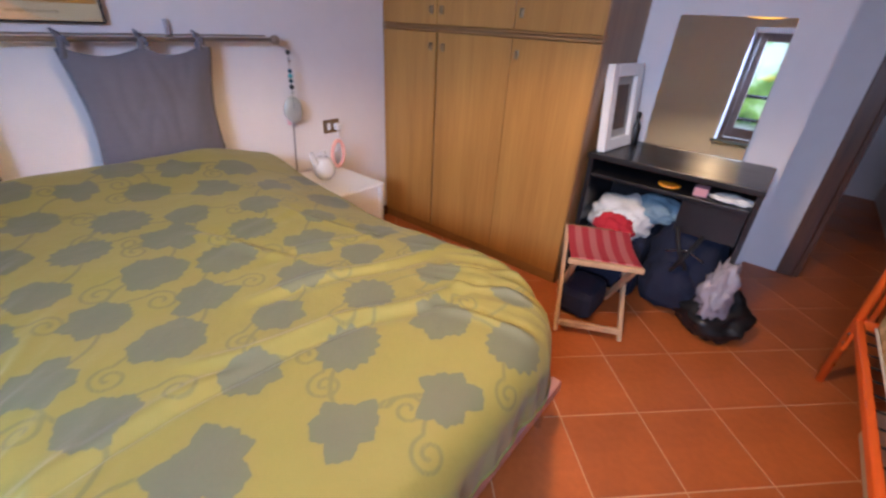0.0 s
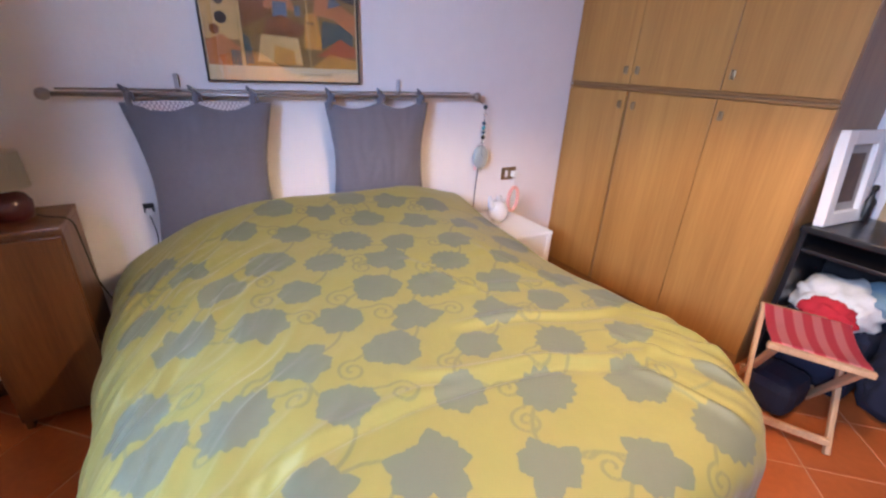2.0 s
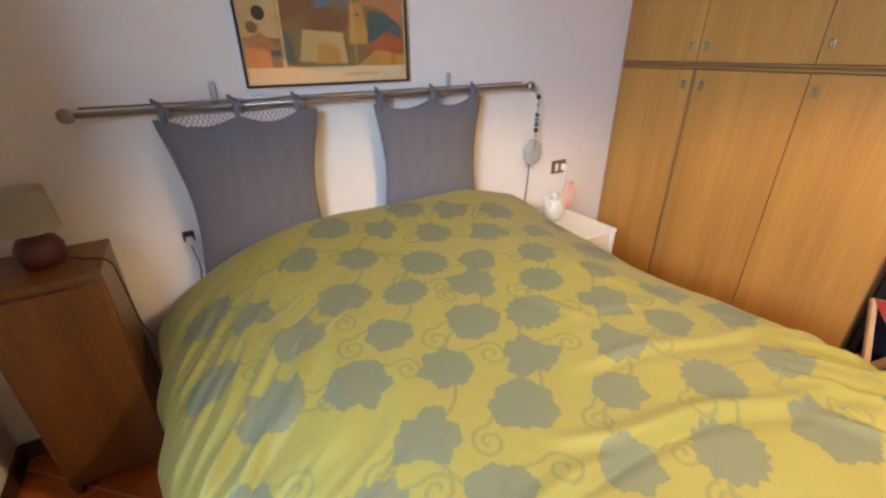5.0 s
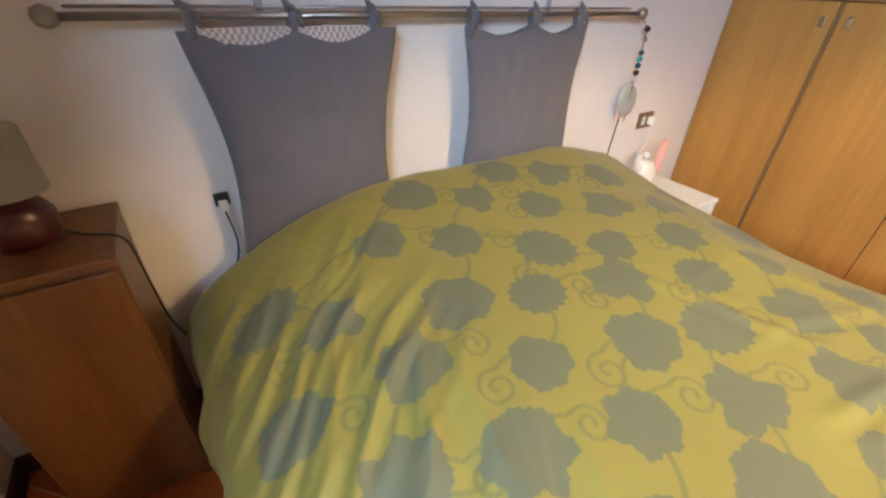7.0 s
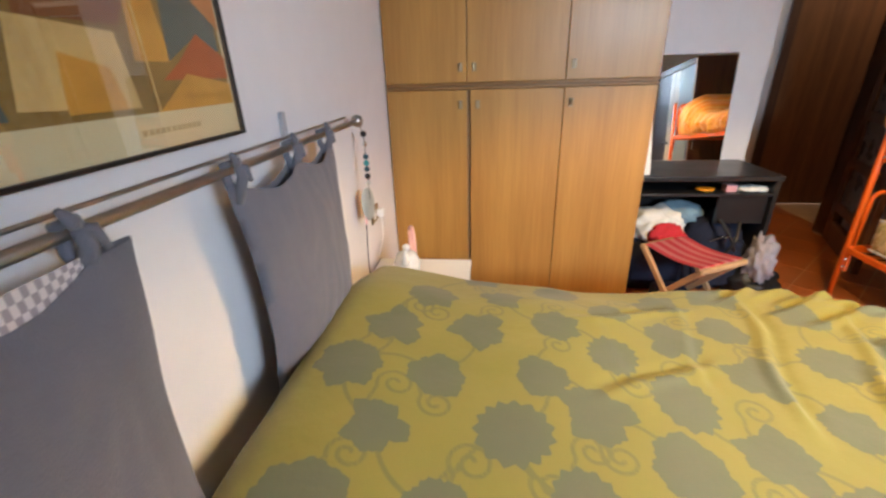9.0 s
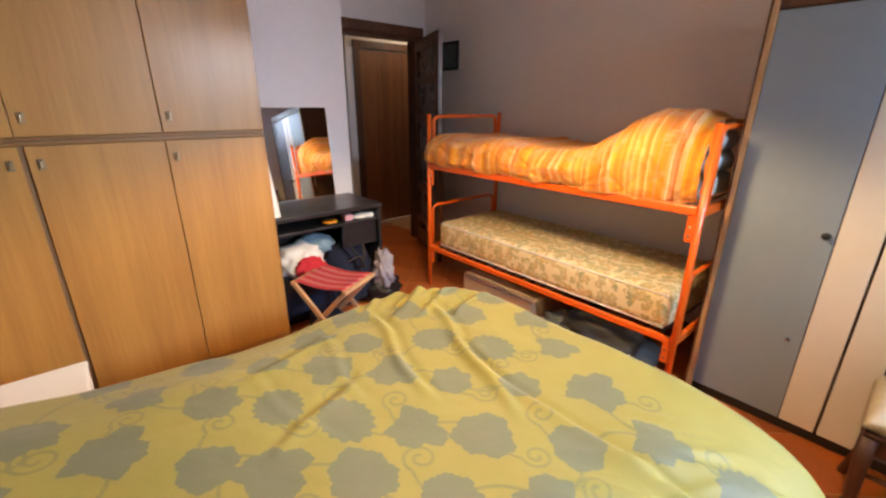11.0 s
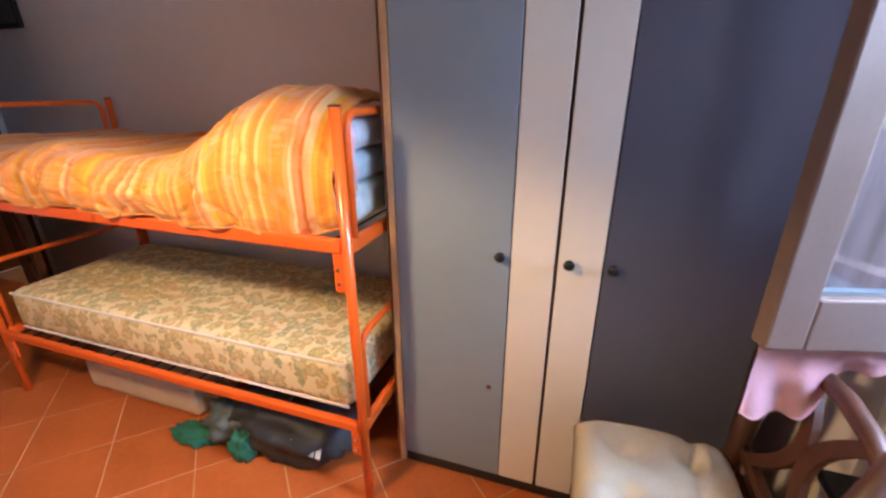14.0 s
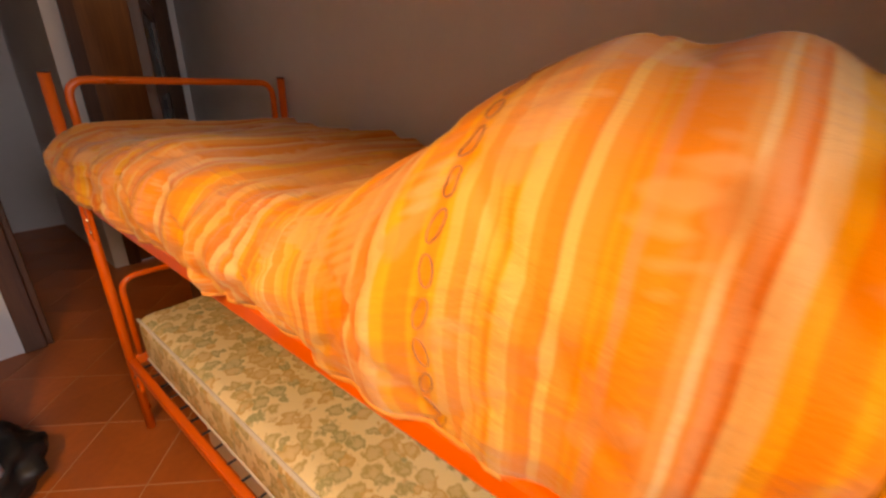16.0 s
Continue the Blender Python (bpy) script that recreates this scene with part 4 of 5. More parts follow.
def disc(colour, u, v, r, a0=0, a1=360):
    k = (2 * PW - 0.028) / (PH - 0.085)
    n = 18
    shape(colour, [(u + r * math.cos(radians(a0 + (a1 - a0) * i / n)), v + r * k * math.sin(radians(a0 + (a1 - a0) * i / n))) for i in range(n + (a1 - a0 < 360))])


shape(OL, [(0, 0), (1, 0), (1, 1), (0, 1)])
shape(DK, [(0, 0.72), (0.2, 0.72), (0.2, 1), (0, 1)])
shape(OC, [(0, 0.42), (0.03, 0.70), (0.10, 0.80), (0.17, 0.70), (0.2, 0.42)])
disc(OC, 0.10, 0.88, 0.055)
shape(RD, [(0.01, 0.69), (0.2, 0.69), (0.2, 0.64), (0.01, 0.64)])
shape(CR, [(0, 0.2), (0.2, 0.2), (0.2, 0.64), (0, 0.64)])
shape(BR, [(0.04, 0.62), (0.17, 0.62), (0.105, 0.54)])
disc(DK, 0.105, 0.49, 0.028)
disc(DK, 0.105, 0.36, 0.036)
disc(BR, 0.06, 0.27, 0.03)
shape(PK, [(0, 0), (0.2, 0), (0.2, 0.14), (0.1, 0.24), (0, 0.18)])
shape(TE, [(0.14, 0), (0.2, 0), (0.2, 0.12), (0.14, 0.12)])
shape(CR, [(0.203, 0), (0.222, 0), (0.222, 1), (0.203, 1)])
shape(BR, [(0.225, 0.74), (0.42, 0.78), (0.45, 1), (0.225, 1)])
shape(RD, [(0.28, 0.86), (0.36, 0.9), (0.33, 1), (0.25, 1)])
shape(TE, [(0.225, 0.58), (0.36, 0.80), (0.40, 0.66), (0.30, 0.50)])
shape(PK, [(0.42, 0.62), (0.62, 0.62), (0.60, 0.92), (0.52, 1.0), (0.44, 0.92)])
disc(RD, 0.53, 0.80, 0.09, 0, 180)
shape(DK, [(0.50, 0.76), (0.535, 0.76), (0.535, 0.84), (0.50, 0.84)])
shape(BR, [(0.225, 0.30), (0.42, 0.42), (0.40, 0.62), (0.30, 0.56), (0.225, 0.5)])
disc(PK, 0.47, 0.46, 0.10, 0, 180)
shape(BL, [(0.43, 0.40), (0.52, 0.40), (0.52, 0.52), (0.43, 0.52)])
shape(BL, [(0.57, 0.42), (0.61, 0.42), (0.61, 0.50), (0.57, 0.50)])
shape(BR, [(0.36, 0.26), (0.60, 0.26), (0.64, 0.34), (0.48, 0.42), (0.38, 0.38)])
shape(CR, [(0.30, 0.04), (0.60, 0.02), (0.58, 0.24), (0.34, 0.26)])
shape(OC, [(0.40, 0.02), (0.56, 0.02), (0.54, 0.14), (0.42, 0.18)])
shape(TE, [(0.225, 0.02), (0.28, 0.02), (0.26, 0.22), (0.225, 0.26)])
shape(OC, [(0.62, 0.16), (0.75, 0.16), (0.72, 0.46), (0.64, 0.44)])
for u in (0.655, 0.685):
    disc(DK, u, 0.37, 0.010)
shape(TE, [(0.74, 0.16), (0.86, 0.24), (0.98, 0.20), (0.98, 0.36), (0.76, 0.40)])
shape(RD, [(0.70, 0.10), (1, 0.10), (1, 0.18), (0.88, 0.26), (0.78, 0.16)])
shape(OC, [(0.66, 0), (1, 0), (1, 0.08), (0.80, 0.12)])
shape(PK, [(0.70, 0.44), (0.84, 0.42), (1, 0.28), (1, 0.46), (0.84, 0.58), (0.72, 0.62)])
shape(BL, [(0.80, 0.50), (0.90, 0.54), (0.82, 0.62)])
disc(OC, 0.74, 0.76, 0.085)
disc(TE, 0.74, 0.76, 0.06, 0, 180)
shape(PK, [(0.69, 0.56), (0.79, 0.56), (0.79, 0.72), (0.69, 0.72)])
shape(TE, [(0.70, 0.84), (0.86, 0.78), (0.86, 1), (0.70, 1)])
shape(OC, [(0.86, 0.80), (1, 0.80), (1, 1), (0.86, 1)])
shape(DK, [(0.88, 0.58), (1, 0.55), (1, 0.74), (0.86, 0.72)])
shape(CR, [(0.655, 0), (0.662, 0), (0.652, 1), (0.640, 1)])
for k in range(11):
    part("caption_bar", boxed((0.05 + k * 0.0135, -0.0046, 0.031), (0.060 + k * 0.0135, -0.0042, 0.040), 0), ink((0.46, 0.36, 0.19)), pic)

# ---- wood wardrobe ----
WX, WY0, WY1, SPLIT = 2.255, 1.715, 3.145, 1.305
wd = thing("wardrobe", "tall oak veneer wardrobe with three lower and three upper doors", "wardrobe", at=(0, 0, 0))
# carcass wood darker than the doors: the side's shade is in its colour
part("body", boxed((WX + 0.022, WY0, 0.0), (EAST - 0.004, WY1, 2.62), 0.003), wood("wardrobe_side_shaded", (0.30, 0.17, 0.07), (0.22, 0.115, 0.045), (10, 10, 0.6), 0.5), wd)
part("plinth", boxed((WX + 0.010, WY0, 0.0), (WX + 0.020, WY1, 0.06), 0.002), OAK_DARK, wd)
part("rail", box(boxed((WX - 0.006, WY0, SPLIT - 0.013), (WX + 0.02, WY1, SPLIT - 0.002), 0.003), (WX - 0.006, WY0, SPLIT + 0.006), (WX + 0.02, WY1, SPLIT + 0.017), 0.003), OAK_DARK, wd)
SEAMS = (WY0, 2.187, 2.70, WY1)
for k in range(3):
    a, b = SEAMS[k] + 0.002, SEAMS[k + 1] - 0.002
    for z0, z1 in ((0.065, SPLIT - 0.018), (SPLIT + 0.020, 2.60)):
        low = z1 < 1.4
        d = part("door", boxed((WX, a, z0), (WX + 0.019, b - (0.016 if low and k == 1 else 0), z1), 0.002), OAK, wd)
        hy = {0: b - 0.035, 1: b - 0.055 if low else b - 0.035, 2: a + 0.035}[k]
        zc = z1 - 0.075 if low else z0 + 0.075
        bm = boxed((WX - 0.007, hy - 0.012, zc - 0.022), (WX, hy + 0.012, zc + 0.022), 0.003)
        tube(bm, bend([(WX - 0.004, hy, zc + 0.015), (WX - 0.02, hy, zc + 0.015), (WX - 0.02, hy, zc - 0.012)], 0.006), 0.004, 8)
        part("handle", bm, BRASS, d, "small aged brass drop handle")

# ---- bunk bed ----
UX0, UX1, UY0, UY1 = 0.435, 2.383, -0.335, 0.448
bunk = thing("bunk_bed", "orange enamelled tubular steel bunk bed", "bunk bed", at=(0, 0, 0))
for x in (UX0, UX1):
    for y in (UY0, UY1):
        p = part("post", tube(bmesh.new(), [(x, y, 0.0), (x, y, 1.392)], 0.0165, 14), ORANGE, bunk, smooth=True)
        part("cap", lathe(bmesh.new(), [(0.0172, 0), (0.0172, 0.004), (0.006, 0.006)], 14, (x, y, 1.390)), BLACK, p)
    s = 1 if x == UX0 else -1
    for z, r in ((0.335, 0.015), (1.00, 0.016)):
        part("end_rail", boxed((x - 0.012, UY0 + 0.015, z - 0.022), (x + 0.012, UY1 - 0.015, z + 0.022), 0.006), ORANGE, bunk)
    part("end_hoop", tube(bmesh.new(), bend([(x, UY1 - 0.045, 1.0), (x, UY1 - 0.045, 1.372), (x, UY0 + 0.045, 1.372), (x, UY0 + 0.045, 1.0)], 0.06), 0.0125, 12), ORANGE, bunk, smooth=True)
    part("end_hoop", tube(bmesh.new(), bend([(x, UY1 - 0.035, 0.34), (x, UY1 - 0.035, 0.685), (x, UY0 + 0.035, 0.685), (x, UY0 + 0.035, 0.34)], 0.06), 0.0115, 12), ORANGE, bunk, smooth=True)
for y in (UY0, UY1):
    for z, h in ((0.335, 0.018), (1.005, 0.022)):
        part("side_rail", boxed((UX0 + 0.015, y - 0.014, z - h), (UX1 - 0.015, y + 0.014, z + h), 0.007), ORANGE, bunk)
    for x, s in ((UX0, 1), (UX1, -1)):
        for z in (0.28, 0.93):
            b = part("corner_plate", boxed((min(x + 0.012 * s, x + 0.05 * s), y - 0.008, z - 0.075), (max(x + 0.012 * s, x + 0.05 * s), y + 0.008, z + 0.06), 0.006), ORANGE, bunk)
            for dz in (-0.045, 0.0):
                part("bolt", lathe(bmesh.new(), [(0.008, 0), (0.006, 0.004)], 8, (0, 0, 0)), STEEL, b).matrix_local = pose(x + 0.032 * s, y + 0.008, z + dz, -90, 0, 0)
for k in range(22):
    x = UX0 + 0.08 + k * (UX1 - UX0 - 0.16) / 21
    for z in (0.335, 1.0):
        part("mesh_spring", tube(bmesh.new(), [(x, UY0 + 0.01, z), (x, UY1 - 0.01, z)], 0.004, 6), BLACK, bunk)


def mattress(lo, hi, r=0.06):
    bm = boxed(lo, hi, 0)
    bmesh.ops.bevel(bm, geom=bm.edges[:], offset=r, segments=4, affect="EDGES", profile=0.6)
    return bm


low = thing("mattress", "bare old mattress in floral ticking on the lower bunk", "mattress", at=(0, 0, 0))
part("body", mattress((UX0 + 0.055, UY0 + 0.04, 0.357), (UX1 - 0.075, UY1 - 0.03, 0.565)), TICKING, low, smooth=True)
for z in (0.372, 0.548):
    c = [(UX0 + 0.075, UY1 - 0.038, z), (UX1 - 0.095, UY1 - 0.038, z)]
    part("piping", tube(bmesh.new(), c, 0.006, 8), WHITECLOTH, low)
up = thing("upper_mattress", "thin pale mattress on the upper bunk under the quilt", "mattress", at=(0, 0, 0))
part("body", mattress((UX0 + 0.34, UY0 + 0.05, 1.028), (UX1 - 0.06, UY1 - 0.05, 1.16)), WHITECLOTH, up, smooth=True)


def quilt(u, v):
    """u along the bunk from its right end, v across from the front hem over the top to the wall."""
    x = UX0 + 0.048 + u * (UX1 - UX0 + 0.01)
    hump = sm(1.10, 0.70, x) * (1 - 0.22 * sm(0.62, 0.47, x))
    flat = 1.232 + 0.010 * math.sin(x * 8.5) - 0.012 * sm(1.0, 1.4, x) * sm(1.8, 1.4, x)
    top = flat + 0.222 * hump
    hem = 1.030 + 0.010 * math.sin(x * 17) + 0.014 * noise.noise(Vector((x * 7, 0, 0))) - 0.012 * hump
    yf = UY1 + 0.020 + 0.030 * sm(0.60, 0.85, x) - 0.055 * sm(0.62, 0.50, x) + 0.02 * sm(2.0, 2.3, x)
    end = math.sqrt(max(0.0, 1 - max(0.0, (u - 0.92) / 0.08) ** 2))
    top = hem + 0.02 + (top - hem - 0.02) * (0.25 + 0.75 * end)
    yf -= 0.10 * (1 - end)
    rad, zc = 0.14 + 0.13 * hump, hem + 0.40 * (top - hem)
    if v < 0.2:
        a = -radians(65) * (1 - v / 0.2)
        y, z = yf - 0.05 * (1 - math.cos(a)), zc + (zc - hem) * math.sin(a) / math.sin(radians(65))
    elif v < 0.6:
        a = radians(90) * (v - 0.2) / 0.4
        y, z = yf - rad * (1 - math.cos(a)), zc + (top - zc) * math.sin(a)
    else:
        k = (v - 0.6) / 0.4
        y, z = yf - rad - k * (yf - rad - UY0 - 0.03), top - 0.05 * hump * k * k - 0.015 * k
    n = noise.noise(Vector((x * 16, v * 2.5, 0))) * 0.010 + noise.noise(Vector((x * 5, v * 7, 4))) * 0.010 + 0.005 * math.sin(x * 52 + 3 * v)
    n *= 1.5
    for d in ((x * 4.2 + v * 3.1) % 1.0, (x * 4.2 - v * 3.1 + 0.3) % 1.0):  # quilted seams on the cross
        n -= 0.007 * math.exp(-((d - 0.5) / 0.045) ** 2)
    g = sm(0.7, 0.3, v)
    return (x, y + n * g, z + n * (1 - g) * 0.8)


q = part("quilt", sheet(quilt, 220, 70), STRIPES, smooth=True)
for k in range(13):  # a stitched chain of small leaves down one pale band
    c, v0 = 0.165, 0.03 + 0.045 * k
    pts = []
    for a in range(16):
        t = a / 16 * math.tau
        lx, ly = 0.0036 * math.sin(t), 0.017 * math.cos(t)
        p = quilt(c + lx + (0.10 if k % 2 else -0.10) * ly, v0 + ly)
        pts.append((p[0], p[1] + 0.0012, p[2] + 0.0012))
    part("stitched_leaf", tube(bmesh.new(), pts, 0.0008, 5, True), mat("brown_thread", (0.40, 0.19, 0.10), 0.9), q)
part("hem", tube(bmesh.new(), [quilt(k / 120, 0.0) for k in range(121)], 0.0045, 8), mat("hem_cloth", (0.74, 0.34, 0.10), 0.9, bump=0.3), q, "rolled stitched hem", smooth=True)
tagged(q, "orange and yellow striped quilt spread over the upper bunk", "quilt")

ribbon = part("ribbon", sheet(lambda u, v: (UX0 - 0.004 + 0.003 * math.sin(v * 5), 0.208 + 0.010 * u + 0.004 * math.sin(v * 4), 0.866 + 0.112 * v), 2, 12, 0.001), WHITECLOTH)
tagged(ribbon, "narrow white ribbon hanging from the upper bunk", "ribbon")

# folded bedding stacked at the end of the upper bunk
z = 1.030
for name, col, h, lab in (("folded_blanket", (0.66, 0.76, 0.76), 0.125, "pale green folded blanket in the stack"), ("folded_sheet", (0.56, 0.72, 0.85), 0.100, "pale blue folded blanket in the stack"), ("folded_blanket", (0.66, 0.75, 0.84), 0.095, "white and blue patterned folded blanket in the stack")):
    bm = boxed((UX0 + 0.026, 0.02, z), (UX0 + 0.22, UY1 - 0.098, z + h), 0)
    bmesh.ops.bevel(bm, geom=bm.edges[:], offset=0.042, segments=5, affect="EDGES", profile=0.5)
    bmesh.ops.subdivide_edges(bm, edges=[e for e in bm.edges if e.calc_length() > 0.1], cuts=6, use_grid_fill=True)
    for v in bm.verts:
        v.co += Vector((0.009, 0.007, 0.006)) * noise.noise(v.co * 18)
    ob = part(name, bm, mat("bedding", col, 0.9, vary=0.20, scale=34, bump=0.4, bump_scale=80), smooth=True)
    tagged(ob, lab, "bedding", "stacked bedding")
    z += h + 0.001
for name, dx, y0, z0, z1, m, lab in (("folded_sheet", 0.020, 0.345, 1.13, 1.335, PINKCLOTH, "edge of a pink sheet folded under the quilt"), ("folded_cover", 0.034, 0.335, 1.07, 1.350, mat("amber_cover", (0.72, 0.30, 0.02), 0.9, vary=0.15, bump=0.4), "edge of an amber cover folded under the quilt")):
    bm = bmesh.new()
    for k in range(2):
        tube(bm, [(UX0 + dx + 0.004 * math.sin(i * 1.1 + k), y0 + 0.045 * k + 0.006 * math.sin(i * 0.9 + 2 * k), z0 + (z1 - z0) * i / 14) for i in range(15)], [0.004 + 0.020 * math.sin(math.pi * (i + 1) / 16) ** 0.5 * (0.35 if k else 0.3) for i in range(15)], 10)
    tagged(part(name, bm, m, smooth=True), lab, "bedding", "stacked bedding")
bm = boxed((UX0 + 0.030, 0.12, z), (UX0 + 0.115, 0.30, z + 0.012), 0.005)
tagged(part("folded_sheet", bm, PINKCLOTH), "thin pink sheet on top of the stack", "bedding", "stacked bedding")

# ---- slate wardrobe beside the bunk ----
GX0, GX1, GY = -0.72, 0.405, 0.245
gw = thing("grey_wardrobe", "slate blue and cream laminate wardrobe with dark frame", "wardrobe", at=(0, 0, 0))
part("body", boxed((GX0, SOUTH + 0.004, 0.0), (GX1, GY - 0.024, 1.90), 0.004), DOORWOOD, gw)
part("edge_trim", boxed((0.373, GY - 0.023, 0.0), (0.397, GY + 0.002, 1.90), 0.003), PALEWOOD, gw, "pale edge strip")
part("edge_trim", boxed((0.398, GY - 0.023, 0.0), (GX1 + 0.001, GY, 1.90), 0.002), DOORWOOD, gw, "dark brown edge strip")
part("edge_trim", boxed((GX0, GY - 0.023, 0.0), (-0.693, GY + 0.002, 1.90), 0.003), DOORWOOD, gw, "dark brown edge strip")
part("top_rail", boxed((-0.692, GY - 0.023, 1.825), (0.372, GY + 0.002, 1.90), 0.003), DOORWOOD, gw)
part("plinth", boxed((-0.692, GY - 0.023, 0.0), (0.372, GY - 0.006, 0.045), 0.003), BLACK, gw)
for x0, x1, m, lab in ((-0.005, 0.370, GREYPANEL, "slate blue door panel"), (-0.138, -0.009, BEIGEPANEL, "cream door strip"), (-0.272, -0.148, BEIGEPANEL, "cream door strip"), (-0.690, -0.276, DARKPANEL, "dark slate door panel")):
    part("door_panel", boxed((x0, GY - 0.022, 0.05), (x1, GY, 1.82), 0.002), m, gw, lab)
for x, z in ((0.022, 0.955), (-0.180, 0.955), (-0.300, 0.955)):
    k = part("knob", lathe(bmesh.new(), [(0.007, 0), (0.007, 0.014), (0.015, 0.020), (0.016, 0.028), (0.010, 0.033), (0.001, 0.034)], 16), BLACK, gw, "dark round knob", smooth=True)
    k.matrix_local = pose(x, GY, z, -90, 0, 0)
k = part("lock", lathe(bmesh.new(), [(0.009, 0), (0.008, 0.006), (0.001, 0.007)], 14), STEEL, gw, "small chrome lock")
k.matrix_local = pose(0.043, GY, 0.455, -90, 0, 0)

# ---- desk, mirror and what lies there ----
DX, DY0, DY1, DZ = 2.345, 0.92, 1.705, 0.785
desk = thing("desk", "narrow black wooden desk with an open drawer compartment", "desk", at=(0, 0, 0))
part("desktop", boxed((DX, DY0, DZ - 0.03), (EAST - 0.004, DY1, DZ), 0.005), BLACKWOOD, desk)
part("side_panel", boxed((DX + 0.02, DY0 + 0.002, 0), (EAST - 0.01, DY0 + 0.026, DZ - 0.031), 0.003), BLACKWOOD, desk)
part("side_panel", boxed((DX + 0.02, DY1 - 0.028, 0), (EAST - 0.01, DY1 - 0.004, DZ - 0.031), 0.003), BLACKWOOD, desk)
part("back_panel", boxed((EAST - 0.03, DY0 + 0.028, 0.25), (EAST - 0.016, DY1 - 0.03, DZ - 0.031), 0.003), BLACKWOOD, desk)
part("shelf", boxed((DX + 0.02, DY0 + 0.028, DZ - 0.125), (EAST - 0.032, DY1 - 0.03, DZ - 0.108), 0.003), BLACKWOOD, desk, "shelf under the desktop")
part("drawer_front", boxed((DX + 0.05, DY0 + 0.03, DZ - 0.30), (DX + 0.07, DY0 + 0.30, DZ - 0.13), 0.003), BLACKWOOD, desk)
mir = thing("wall_mirror", "frameless rectangular mirror leaning on the desk against the wall", "mirror", at=(0, 0, 0))
mir.matrix_world = pose(2.775, 1.315, DZ + 0.001, 0, 5.2, 0)
part("glass", boxed((-0.004, -0.245, 0.0), (0.0, 0.245, 0.705), 0.001), MIRROR, mir)
part("backing", boxed((0.001, -0.245, 0.0), (0.010, 0.245, 0.705), 0.001), BLACK, mir)


def small(name, bm, material, label, category, smooth=True, group=""):
    return tagged(part(name, bm, material, smooth=smooth), label, category, group)


small("candle_dish", lathe(bmesh.new(), [(0.02, 0), (0.05, 0.012), (0.052, 0.022), (0.03, 0.02), (0.001, 0.018)], 20, (2.42, 1.30, DZ - 0.107)), mat("amber_glaze", (0.62, 0.27, 0.02), 0.3), "small amber dish on the desk shelf", "dish")
small("paper_bundle", blob((0.05, 0.09, 0.018), (2.44, 1.03, DZ - 0.094), 0.3, 4), WHITECLOTH, "crumpled pale cloth on the desk shelf", "cloth")
small("small_box", boxed((2.40, 1.13, DZ - 0.107), (2.46, 1.19, DZ - 0.065), 0.004), mat("pink_card", (0.6, 0.3, 0.33), 0.7), "small pinkish box on the desk shelf", "box", False)

fr = thing("framed_photo", "white wooden picture frame standing on the desk", "picture frame", at=(2.58, 1.655, DZ + 0.001))
fr.matrix_world = pose(2.385, 1.668, DZ + 0.001, -6, 0, -7)
bm = bmesh.new()
for lo, hi in (((0, -0.03, 0), (0.06, 0.012, 0.42)), ((0.27, -0.03, 0), (0.33, 0.012, 0.42)), ((0.06, -0.03, 0), (0.27, 0.012, 0.06)), ((0.06, -0.03, 0.36), (0.27, 0.012, 0.42))):
    box(bm, lo, hi, 0.004)
part("frame", bm, WHITEPAINT, fr)
part("mount", boxed((0.058, -0.008, 0.058), (0.272, 0.009, 0.362), 0), mat("grey_mount", (0.42, 0.40, 0.37), 0.8), fr)
part("print", boxed((0.10, -0.011, 0.10), (0.23, -0.009, 0.32), 0), mat("dark_print", (0.10, 0.06, 0.04), 0.5, vary=0.5, scale=30), fr)
small("perfume_bottle", lathe(bmesh.new(), [(0.022, 0), (0.025, 0.01), (0.025, 0.10), (0.010, 0.125), (0.010, 0.15), (0.013, 0.152), (0.013, 0.175), (0.001, 0.178)], 18, (2.71, 1.60, DZ)), BLACK, "dark bottle on the desk", "bottle")

# heap of clothes and bags under the desk
small("white_garment", blob((0.16, 0.17, 0.13), (2.53, 1.50, 0.42), 0.30, 2, 2.4), WHITECLOTH, "heap of white clothes under the desk", "clothes")
small("red_garment", blob((0.06, 0.10, 0.08), (2.365, 1.49, 0.41), 0.30, 6, 2.8), RED, "red garment hanging out of the heap", "clothes")
small("blue_garment", blob((0.13, 0.14, 0.07), (2.60, 1.36, 0.49), 0.3, 8, 2.6), BLUECLOTH, "grey-blue garment on the heap", "clothes")
small("suitcase", boxed((2.42, 1.32, 0.0), (2.76, 1.665, 0.36), 0.03), NAVY, "dark navy fabric suitcase under the desk", "suitcase", False)
bp = thing("dark_backpack", "black backpack with straps under the desk", "backpack", at=(0, 0, 0))
part("body", blob((0.17, 0.20, 0.30), (2.56, 1.13, 0.22), 0.22, 11, 2.2), NAVY, bp, smooth=True)
part("front_pocket", blob((0.06, 0.13, 0.13), (2.41, 1.15, 0.17), 0.18, 17, 2.4), NAVY, bp, smooth=True)
part("zip", tube(bmesh.new(), bend([(2.395, 1.04, 0.36), (2.385, 1.12, 0.41), (2.39, 1.22, 0.37)], 0.04), 0.004, 6), STEEL, bp, "thin metal zip", smooth=True)
small("black_bag", blob((0.20, 0.16, 0.12), (2.46, 0.92, 0.09), 0.28, 13, 2.2), BLACK, "black bag on the floor by the desk", "bag")
small("plastic_bag", blob((0.09, 0.07, 0.16), (2.34, 0.94, 0.26), 0.45, 15, 3.4), BAGPLASTIC, "crumpled translucent plastic bag", "plastic bag")
